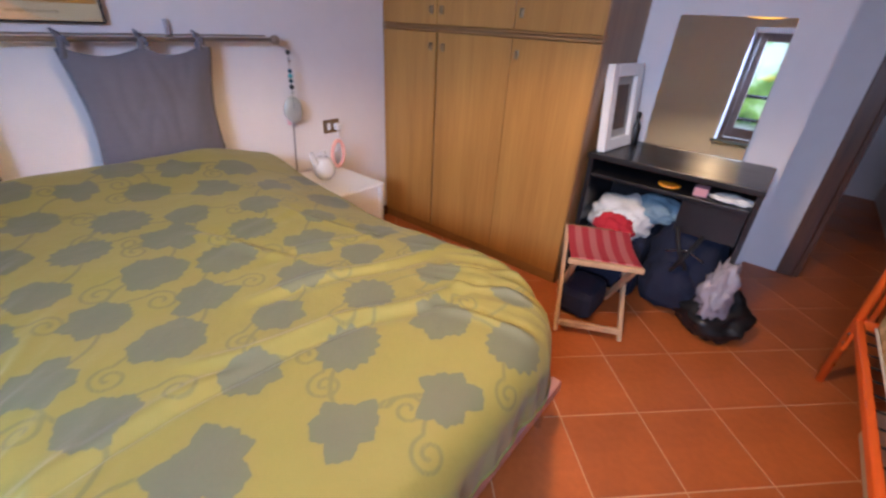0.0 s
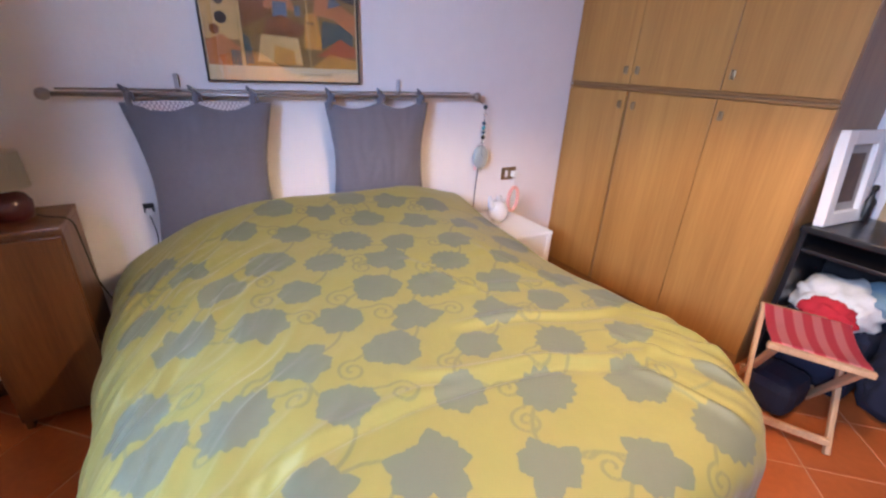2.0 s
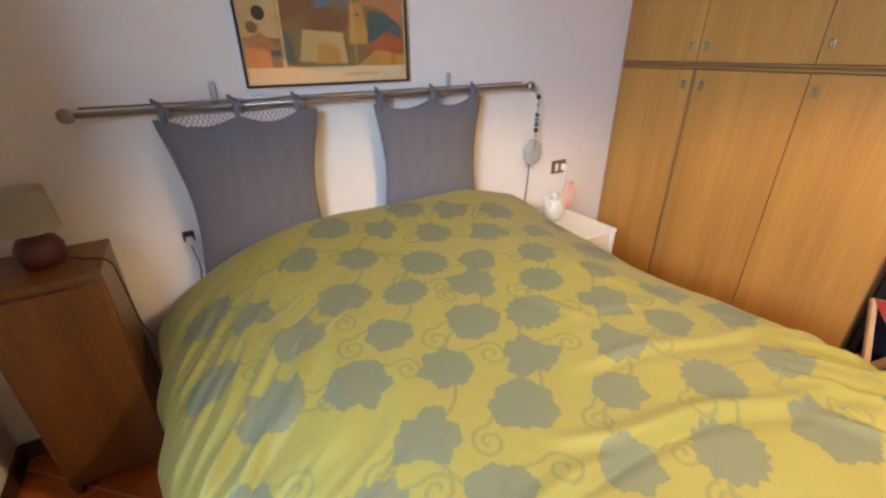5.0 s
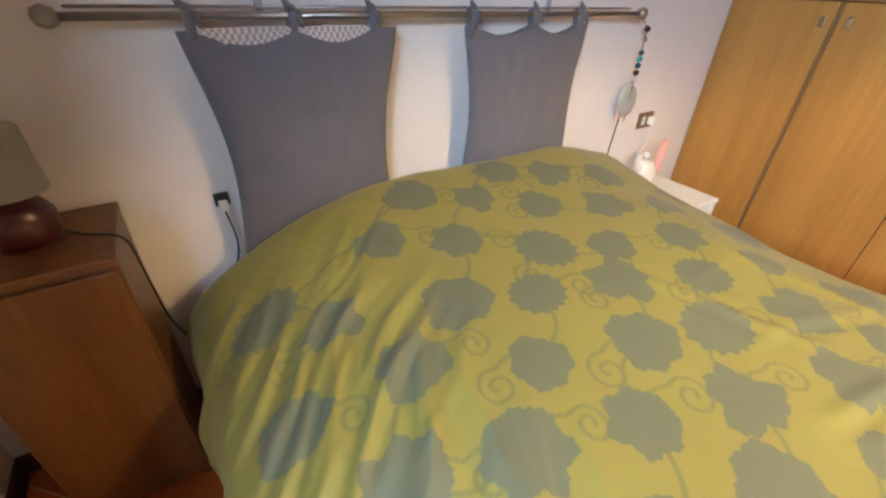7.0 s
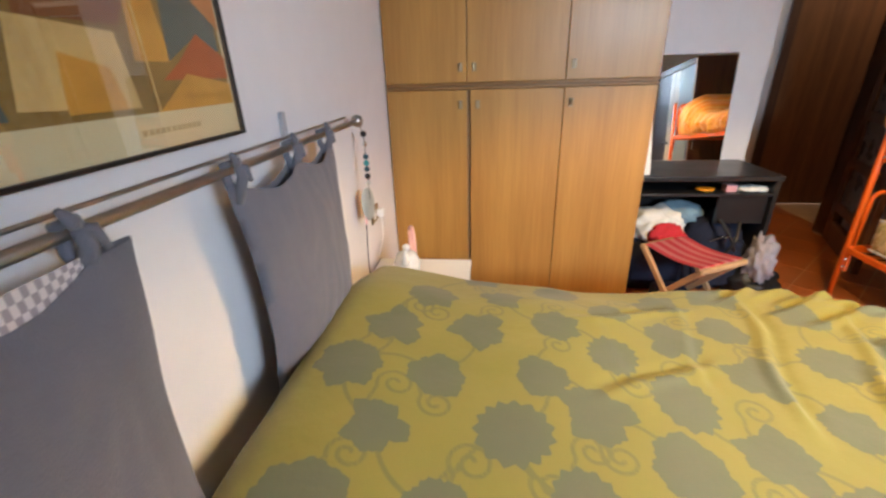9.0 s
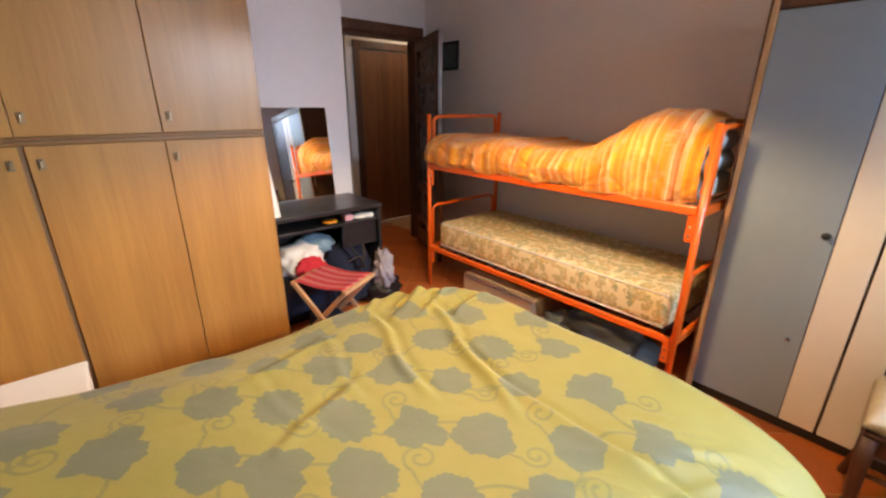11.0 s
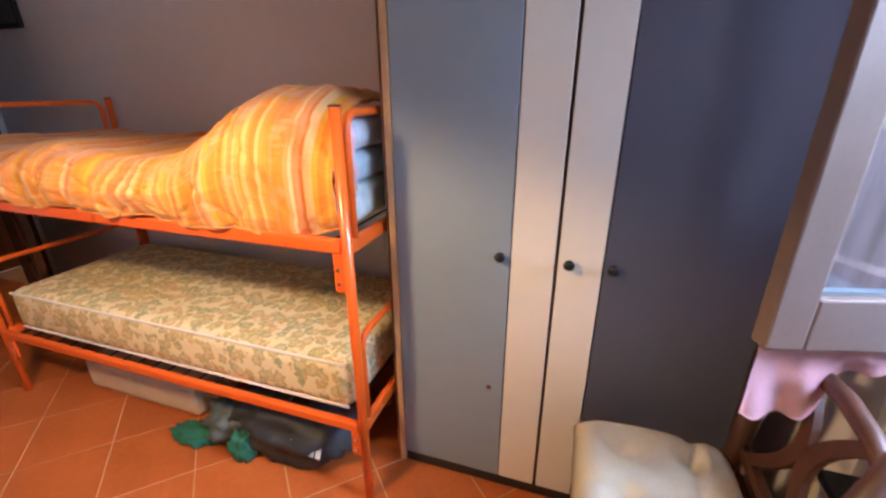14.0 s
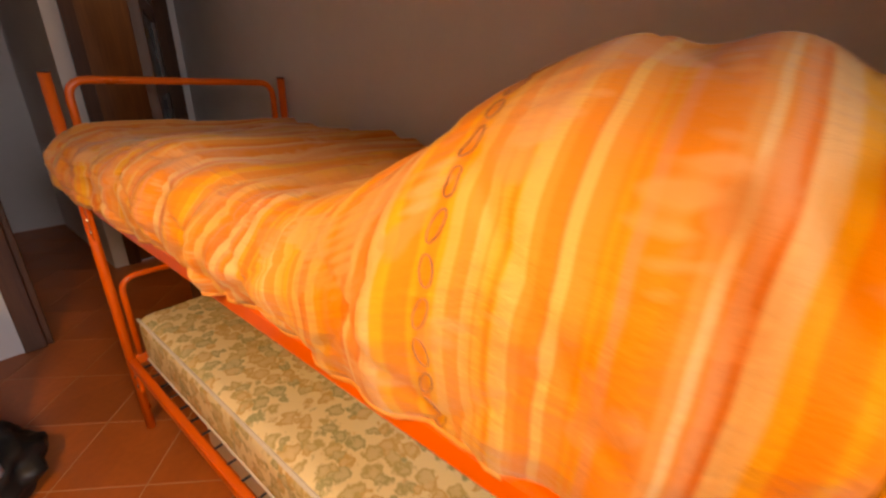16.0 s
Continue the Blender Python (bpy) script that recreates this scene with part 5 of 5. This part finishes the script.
for a, b in (((2.37, 1.20, 0.52), (2.33, 1.10, 0.33)), ((2.38, 1.08, 0.50), (2.33, 1.16, 0.30))):
    part("strap", tube(bmesh.new(), bend([a, (b[0] - 0.03, (a[1] + b[1]) / 2, (a[2] + b[2]) / 2), b], 0.05), 0.010, 8), BLACK, bp)

# ---- folding stool ----
stool = thing("folding_stool", "folding beech stool with a red striped canvas seat", "stool", at=(2.10, 1.455, 0), rz=-63)
SW, SD, SH = 0.165, 0.19, 0.425


def _canvas(nt, b, out):
    co = nt.nodes.new("ShaderNodeTexCoord")
    wv = nt.nodes.new("ShaderNodeTexWave")
    wv.inputs["Scale"].default_value, wv.inputs["Distortion"].default_value = 4.6, 0.3
    wv.bands_direction = "X"
    nt.links.new(co.outputs["Object"], wv.inputs["Vector"])
    r = nt.nodes.new("ShaderNodeValToRGB")
    e = r.color_ramp.elements
    e[0].position, e[0].color = 0.42, (0.72, 0.085, 0.115, 1)
    e[1].position, e[1].color = 0.60, (0.80, 0.29, 0.29, 1)
    nt.links.new(wv.outputs[0], r.inputs[0])
    nt.links.new(r.outputs[0], b.inputs["Base Color"])
    b.inputs["Roughness"].default_value = 0.9


part("seat", sheet(lambda u, v: ((u - 0.5) * 0.31, (v - 0.5) * 2 * SD, SH + 0.008 - 0.022 * math.sin(math.pi * v) - 0.028 * (max(0, abs(2 * v - 1) - 0.93) / 0.07)), 12, 30, 0.004), plain("striped_canvas", _canvas), stool, "red and pink striped canvas", smooth=True)
for s in (-1, 1):
    part("top_bar", boxed((-SW, s * SD - 0.013, SH - 0.025), (SW, s * SD + 0.013, SH), 0.005), PALEWOOD, stool)
    part("foot_bar", boxed((-SW + 0.02, s * (SD - 0.005) - 0.011, 0.045), (SW - 0.02, s * (SD - 0.005) + 0.011, 0.075), 0.004), PALEWOOD, stool)
    for x in (-SW + (0.012 if s > 0 else 0.034), SW - (0.012 if s > 0 else 0.034)):
        L = math.hypot(2 * SD, SH - 0.012)
        a = math.degrees(math.atan2(2 * SD, SH - 0.012))
        l = part("leg", boxed((-0.010, -0.016, 0), (0.010, 0.016, L), 0.004), PALEWOOD, stool)
        l.matrix_local = pose(x, -s * SD, 0.004, -s * a, 0, 0)
small("navy_cloth", boxed((2.02, 1.40, 0.0), (2.26, 1.60, 0.18), 0.05), NAVY, "folded navy cloth bag under the stool", "bag", False)

# ---- night tables ----
ns = thing("nightstand", "tall dark walnut night cabinet", "nightstand", at=(0, 0, 0))
part("body", boxed((-0.735, 2.85, 0.04), (-0.43, NORTH - 0.016, 0.785), 0.004), NIGHTWOOD, ns)
part("top", boxed((-0.738, 2.836, 0.786), (-0.428, NORTH - 0.016, 0.808), 0.004), NIGHTWOOD, ns)
part("door", boxed((-0.728, 2.838, 0.06), (-0.437, 2.849, 0.775), 0.003), NIGHTWOOD, ns)
for x in (-0.72, -0.45):
    part("foot", boxed((x - 0.012, 2.86, 0), (x + 0.012, 2.90, 0.039), 0.003), NIGHTWOOD, ns)
LX, LY = -0.575, 3.0
tl = thing("table_lamp", "small lamp with a cream drum shade on a dark red base", "lamp", at=(LX, LY, 0.809))
part("base", lathe(bmesh.new(), [(0.052, 0), (0.058, 0.02), (0.060, 0.06), (0.046, 0.085), (0.02, 0.098), (0.012, 0.13), (0.001, 0.131)], 24), DARKRED, tl, smooth=True)
bm = lathe(bmesh.new(), [(0.071, 0.112), (0.064, 0.235)], 32)
for f in [f for f in bm.faces if len(f.verts) > 4]:
    bm.faces.remove(f)
bmesh.ops.solidify(bm, geom=bm.faces[:], thickness=0.002)
part("shade", bm, SHADE, tl, "cream fabric drum shade", smooth=True)
small("lamp_cord", tube(bmesh.new(), bend([(LX + 0.06, LY, 0.815), (-0.50, 2.97, 0.815), (-0.41, 2.93, 0.812), (-0.40, 2.95, 0.55), (-0.38, 3.10, 0.30)], 0.04), 0.003, 6), BLACK, "thin black lamp cord", "cord")
nt2 = thing("white_night_table", "small white bedside table between bed and wall", "nightstand", at=(0, 0, 0))
part("tabletop", boxed((1.42, 2.66, 0.475), (1.79, NORTH - 0.02, 0.50), 0.008), WHITEPAINT, nt2)
for x in (1.44, 1.77):
    for y in (2.68, NORTH - 0.04):
        part("leg", boxed((x - 0.015, y - 0.015, 0), (x + 0.015, y + 0.015, 0.474), 0.003), WHITEPAINT, nt2)
part("side_panel", boxed((1.43, 2.675, 0.12), (1.78, 2.69, 0.474), 0.002), WHITEPAINT, nt2)
cat = thing("bedside_ornament", "translucent white bedside ornament with a pink ring handle", "ornament", at=(1.585, 2.95, 0.501))
GLAZE = mat("pearly_glaze", (0.74, 0.70, 0.66), 0.25, vary=0.12, scale=14, coat=0.4)
part("bowl", lathe(bmesh.new(), [(0.035, 0), (0.058, 0.03), (0.062, 0.075), (0.045, 0.115), (0.030, 0.125), (0.001, 0.128)], 22), GLAZE, cat, smooth=True)
part("spout", tube(bmesh.new(), [(-0.03, 0, 0.08), (-0.065, -0.005, 0.11), (-0.082, -0.01, 0.165)], [0.024, 0.018, 0.011], 10), GLAZE, cat, smooth=True)
part("knob", lathe(bmesh.new(), [(0.008, 0.126), (0.018, 0.14), (0.018, 0.155), (0.001, 0.165)], 14), GLAZE, cat, smooth=True)
part("ring_handle", tube(bmesh.new(), [(0.100 + 0.055 * math.cos(a * math.tau / 20), -0.01 + 0.020 * math.cos(a * math.tau / 20), 0.130 + 0.075 * math.sin(a * math.tau / 20)) for a in range(20)], 0.011, 8, True), PINK, cat, smooth=True)

# ---- on the north wall ----
so = thing("wall_socket", "brass coloured wall socket with a white plug", "socket", at=(1.80, NORTH - 0.002, 0.738))
part("plate", boxed((-0.058, -0.009, -0.04), (0.058, 0, 0.04), 0.003), BRASS, so)
part("switch", boxed((-0.035, -0.013, -0.022), (-0.010, -0.0092, 0.022), 0.002), WHITEPAINT, so)
part("plug", boxed((0.012, -0.045, -0.022), (0.050, -0.0092, 0.018), 0.006), WHITEPAINT, so)
small("plug_cord", tube(bmesh.new(), bend([(1.83, NORTH - 0.03, 0.715), (1.83, NORTH - 0.035, 0.60), (1.72, NORTH - 0.03, 0.54)], 0.05), 0.003, 6), WHITEPAINT, "thin white cord from the socket", "cord")
so2 = thing("wall_socket", "dark wall socket with a white plug beside the night cabinet", "socket", at=(-0.195, NORTH - 0.002, 0.755))
part("plate", boxed((-0.020, -0.009, -0.020), (0.020, 0, 0.020), 0.003), BLACK, so2)
part("plug", boxed((-0.012, -0.034, -0.026), (0.012, -0.0092, 0.0), 0.004), WHITEPAINT, so2)
small("plug_cord", tube(bmesh.new(), bend([(-0.195, NORTH - 0.03, 0.725), (-0.18, NORTH - 0.04, 0.62), (-0.24, NORTH - 0.05, 0.45)], 0.05), 0.003, 6), BLACK, "thin black cord below the socket", "cord")
bd = thing("bead_string", "string of dark and teal beads with an oval mirror pendant in plain grey", "ornament", at=(1.515, RODY, 1.2))
part("string", tube(bmesh.new(), [(-0.06, 0, 0.01), (0, 0.0, -0.03), (0, 0.0, -0.42)], 0.0015, 6), BLACK, bd)
for z, r, m in ((-0.035, 0.013, BLACK), (-0.075, 0.010, STEEL), (-0.125, 0.012, TEAL), (-0.150, 0.013, mat("teal_bead", (0.05, 0.28, 0.30), 0.3)), (-0.175, 0.012, TEAL), (-0.205, 0.013, BLACK), (-0.235, 0.010, mat("silver_bead", (0.5, 0.48, 0.44), 0.3))):
    part("bead", lathe(bmesh.new(), [(0.001, -r), (r * 0.8, -r * 0.6), (r, 0), (r * 0.8, r * 0.6), (0.001, r)], 12, (0, 0, z)), m, bd, smooth=True)
# mirror pendant: an even grey is painted in place of what it reflects
pm = part("pendant", lathe(bmesh.new(), [(0.001, 0.010), (0.020, 0.009), (0.036, 0.006), (0.045, 0.001), (0.046, -0.003), (0.001, -0.004)], 32), mat("disc_reflection_grey", (0.40, 0.43, 0.42), 0.35, 0.2, vary=0.15, scale=30), bd, "small oval mirror pendant, plain grey in place of reflections", smooth=True)
pm.matrix_local = pose(0.0, 0.008, -0.325, 86, 0, -12) @ Matrix.Diagonal((1.1, 1.55, 1, 1))
part("tail", boxed((-0.040, 0.014, -0.405), (-0.018, 0.018, -0.365), 0.002), PINKCLOTH, bd, "small faded cloth tail")
small("hanging_cord", tube(bmesh.new(), [(1.515, 3.10, 0.83), (1.51, 3.11, 0.62), (1.50, 3.10, 0.50)], 0.003, 6), BLACK, "thin dark cord on the wall", "cord")

sp = thing("wall_picture", "small dark framed picture on the wall", "picture", at=(3.13, SOUTH + 0.002, 1.77))
bm = bmesh.new()
for lo, hi in (((-0.19, 0, 0), (-0.165, 0.02, 0.25)), ((0.165, 0, 0), (0.19, 0.02, 0.25)), ((-0.165, 0, 0), (0.165, 0.02, 0.025)), ((-0.165, 0, 0.225), (0.165, 0.02, 0.25))):
    box(bm, lo, hi, 0.003)
part("frame", bm, BLACK, sp)
part("print", boxed((-0.165, 0.002, 0.025), (0.165, 0.010, 0.225), 0), mat("dim_print", (0.10, 0.11, 0.11), 0.3, vary=0.4, scale=20), sp)

# ---- under the bunk ----
small("folded_pad", boxed((1.37, -0.05, 0.0), (2.10, 0.335, 0.17), 0.03), mat("pale_blanket", (0.62, 0.52, 0.40), 0.9, vary=0.15, scale=14, bump=0.4), "pale folded mattress pad under the bunk", "bedding", False)
bag = thing("sports_bag", "charcoal sports bag with green ends, under the bunk", "bag", at=(0, 0, 0))
NYLON = mat("charcoal_nylon", (0.034, 0.040, 0.046), 0.55, vary=0.3, bump=0.4, bump_scale=40)
GREEN = mat("green_nylon", (0.02, 0.15, 0.09), 0.8, vary=0.2)
part("body", blob((0.30, 0.17, 0.15), (0.88, 0.29, 0.105), 0.32, 21, 2.4), NYLON, bag, smooth=True)
part("side_pocket", blob((0.13, 0.12, 0.10), (1.14, 0.33, 0.070), 0.35, 27, 2.8), mat("grey_nylon", (0.10, 0.13, 0.14), 0.6, vary=0.3, bump=0.4), bag, "grey side pocket", smooth=True)
part("end_flap", blob((0.055, 0.05, 0.075), (1.02, 0.435, 0.054), 0.4, 25, 2.6), GREEN, bag, "green end flap", smooth=True)
for k in range(5):
    part("emblem_bar", boxed((0.64 + k * 0.030, 0.0, 0.0), (0.662 + k * 0.030, 0.004, 0.045), 0.001), WHITECLOTH, bag, "pale printed bar").matrix_local = Matrix.Translation((0.0, 0.445, 0.115)) @ pose(0, 0, 0, 25, 0, 0)
small("green_cloth", blob((0.12, 0.055, 0.028), (1.30, 0.425, 0.020), 0.4, 23, 2.6), GREEN, "crumpled green cloth on the floor", "cloth")

# ---- chair, heater and towel by the window ----
ch = thing("wooden_chair", "dark stained wooden chair with a curved splat back", "chair", at=(-0.46, 0.53, 0), rz=0)
part("seat", boxed((-0.20, -0.20, 0.415), (0.20, 0.20, 0.44), 0.01), WALNUT, ch)
for y in (-0.18, 0.18):
    part("front_leg", tube(bmesh.new(), [(0.20, y, 0.0), (0.17, y, 0.16), (0.178, y, 0.30), (0.18, y, 0.414)], [0.017, 0.018, 0.023, 0.026], 10), WALNUT, ch, smooth=True)
    part("back_leg", tube(bmesh.new(), [(-0.24, y, 0.0), (-0.20, y, 0.42), (-0.22, y, 0.62), (-0.27, y, 0.86)], [0.020, 0.024, 0.024, 0.020], 10), WALNUT, ch, smooth=True)
    for z in (0.14, 0.27):
        part("side_stretcher", tube(bmesh.new(), [(0.183, y, z), (-0.225, y, z)], 0.009, 8), WALNUT, ch)
for x in (0.183, -0.225):
    for z in ((0.17, 0.30) if x > 0 else (0.2,)):
        part("stretcher", tube(bmesh.new(), [(x, -0.18, z), (x, 0.18, z)], 0.009, 8), WALNUT, ch)
def plank(pts, wide, thick):
    """A flat bent board through points, wide along y, thick across."""
    bm = bmesh.new()
    rows = []
    for x, y, z in pts:
        rows.append([bm.verts.new((x + dx, y + dy, z)) for dx, dy in ((-thick, -wide), (thick, -wide), (thick, wide), (-thick, wide))])
    for a, b in zip(rows, rows[1:]):
        for k in range(4):
            bm.faces.new((a[k], a[(k + 1) % 4], b[(k + 1) % 4], b[k]))
    bm.faces.new(rows[0])
    bm.faces.new(rows[-1])
    return bm


part("top_rail", tube(bmesh.new(), [(-0.268, -0.185, 0.815), (-0.282, -0.10, 0.832), (-0.287, 0.0, 0.838), (-0.282, 0.10, 0.832), (-0.268, 0.185, 0.815)], [0.017, 0.020, 0.021, 0.020, 0.017], 10), WALNUT, ch, smooth=True)
part("lower_rail", boxed((-0.235, -0.17, 0.50), (-0.212, 0.17, 0.535), 0.005), WALNUT, ch)
for sgn in (-1, 1):
    part("back_splat", plank([(-0.222 - 0.065 * k / 10, sgn * (0.125 - 0.105 * math.sin(math.pi * k / 10)), 0.53 + 0.30 * k / 10) for k in range(11)], 0.022, 0.008), WALNUT, ch)
for y in (-0.181, 0.181):
    part("seat_apron", boxed((-0.19, y - 0.009, 0.36), (0.19, y + 0.009, 0.414), 0.004), WALNUT, ch)


def pad(u, v):
    x, y = u * 2 - 1, v * 2 - 1
    e = (1 - abs(x) ** 5) * (1 - abs(y) ** 5)
    tuft = sum(math.exp(-((x - a) ** 2 + (y - b) ** 2) / 0.030) for a in (0.42, -0.42) for b in (0.42, -0.42))
    return (0.005 + x * 0.205, y * 0.205, 0.005 + 0.085 * max(0, e) ** 0.5 - 0.042 * tuft - 0.014 * math.exp(-((x - 0.1 * y + 0.42) / 0.10) ** 2) - 0.012 * math.exp(-((y + 0.15 * x - 0.35) / 0.10) ** 2) + 0.010 * math.sin(x * 4 + 1) * math.sin(y * 4) + 0.004 * noise.noise(Vector((x * 3, y * 3, 0))))


cu = thing("seat_cushion", "tufted cream seat cushion tied to the chair", "cushion", at=(-0.46, 0.53, 0.442))
part("pad", sheet(pad, 40, 40, 0.004), CUSHION, cu, smooth=True)
for y in (-0.17, 0.17):
    part("tie", tube(bmesh.new(), bend([(-0.19, y, 0.02), (-0.24, y * 1.1, 0.03), (-0.25, y * 1.15, -0.03)], 0.02), 0.006, 6), CUSHION, cu)


def towel(u, v):
    """u along the window leaf's lower edge from its free end, v from the hem up."""
    drop = 0.170 + 0.04 * u - 0.125 * sm(0.24, 0.46, u) - 0.035 * sm(0.75, 1.0, u) + 0.006 * math.sin(u * 31)
    x, y = -0.578 - 0.46 * u, 0.505 - 0.115 * u
    fold = 0.014 * math.sin(u * 27 + 2 * v) * (1 - 0.6 * v) + 0.010 * noise.noise(Vector((u * 6, v * 3, 1)))
    return (x + 0.02 * (1 - v) * (0.3 - u), y + fold + 0.025 * (1 - v) * sm(0.5, 0.1, u), 0.930 - drop * (1 - v) - 0.004 * math.sin(u * 15) ** 2)


small("pink_towel", sheet(towel, 50, 24, 0.004), PINKCLOTH, "pink cloth draped over chair back and sill", "cloth")
he = thing("gas_heater", "cream enamelled heater with a black top grille under the window", "heater", at=(0, 0, 0))
part("body", boxed((WEST + 0.004, 0.46, 0.03), (-0.785, 1.50, 0.575), 0.012), HEATER, he)
part("base", boxed((WEST + 0.02, 0.48, 0.0), (-0.80, 1.48, 0.03), 0.004), BLACK, he)
part("top_grille", boxed((WEST + 0.004, 0.46, 0.576), (-0.785, 1.50, 0.598), 0.005), BLACK, he, "black top")
# ---- pendant lamp ----
pl = thing("pendant_lamp", "shallow amber glass pendant lamp, lit", "lamp", at=LAMP)
part("shade", lathe(bmesh.new(), [(0.030, 0.030), (0.10, 0.022), (0.18, 0.000), (0.215, -0.026), (0.213, -0.032), (0.18, -0.008), (0.10, 0.014), (0.030, 0.022)], 40), LAMPGLOW, pl, "glowing amber glass shade", smooth=True)
part("cord", tube(bmesh.new(), [(0, 0, 0.0), (0, 0, TOP - LAMP[2])], 0.004, 8), BLACK, pl)
part("canopy", lathe(bmesh.new(), [(0.05, 0), (0.045, -0.02), (0.008, -0.035)], 20, (0, 0, TOP - LAMP[2])), WHITEPAINT, pl)

# canopy and stem added for the hall light; no such fitting is seen
hl = thing("added_hall_lamp", "unseen ceiling lamp added to light the hall", "lamp", at=(3.92, -0.78, TOP))
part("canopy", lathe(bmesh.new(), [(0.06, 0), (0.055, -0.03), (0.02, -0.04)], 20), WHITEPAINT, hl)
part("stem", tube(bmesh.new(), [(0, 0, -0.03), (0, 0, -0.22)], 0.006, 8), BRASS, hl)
# ---- floor tiles, laid diagonally ----
STEP, GAP, U0, V0 = 0.326, 0.006, 0.24, 0.10
R2 = math.sqrt(0.5)


def clip(poly, lo, hi):
    for ax, lim, sg in ((0, lo[0], 1), (0, hi[0], -1), (1, lo[1], 1), (1, hi[1], -1)):
        out = []
        for a, b in zip(poly, poly[1:] + poly[:1]):
            da, db = sg * (a[ax] - lim), sg * (b[ax] - lim)
            if da >= 0:
                out.append(a)
            if da * db < 0:
                s = da / (da - db)
                out.append((a[0] + s * (b[0] - a[0]), a[1] + s * (b[1] - a[1])))
        poly = out
        if len(poly) < 3:
            return []
    return poly


def slab(poly, c):
    bm = bmesh.new()
    top = [bm.verts.new((x - c[0], y - c[1], 0)) for x, y in poly]
    bot = [bm.verts.new((c[0] + (x - c[0]) - c[0], c[1] + (y - c[1]) - c[1], -0.008)) for x, y in poly]
    bm.faces.new(top)
    n = len(poly)
    for i in range(n):
        bm.faces.new((bot[i], bot[(i + 1) % n], top[(i + 1) % n], top[i]))
    return mesh_of(bm, "tile", TILE)


whole = None
far = bmesh.new()
for i in range(-4, 22):
    for j in range(-14, 16):
        u, v = U0 + i * STEP, V0 + j * STEP
        h = (STEP - GAP) / 2
        c = ((u + STEP / 2 + v + STEP / 2) * R2, (u - v) * R2)
        poly = [((a + b) * R2, (a - b) * R2) for a, b in ((u + GAP / 2, v + GAP / 2), (u + STEP - GAP / 2, v + GAP / 2), (u + STEP - GAP / 2, v + STEP - GAP / 2), (u + GAP / 2, v + STEP - GAP / 2))]
        for lo, hi in (((WEST, SOUTH), (EAST, NORTH)), ((EAST, SOUTH), (6.0, CORNER))):
            p = clip(poly, lo, hi)
            if len(p) < 3:
                continue
            full = len(p) == 4 and all(abs(a[0] - b[0]) + abs(a[1] - b[1]) < 1e-6 for a, b in zip(p, poly))
            if full and whole is None:
                whole = slab(poly, c)
            t = new("tile", whole if full else slab(p, c))
            t.location = (c[0], c[1], 0)
            t.parent = floor
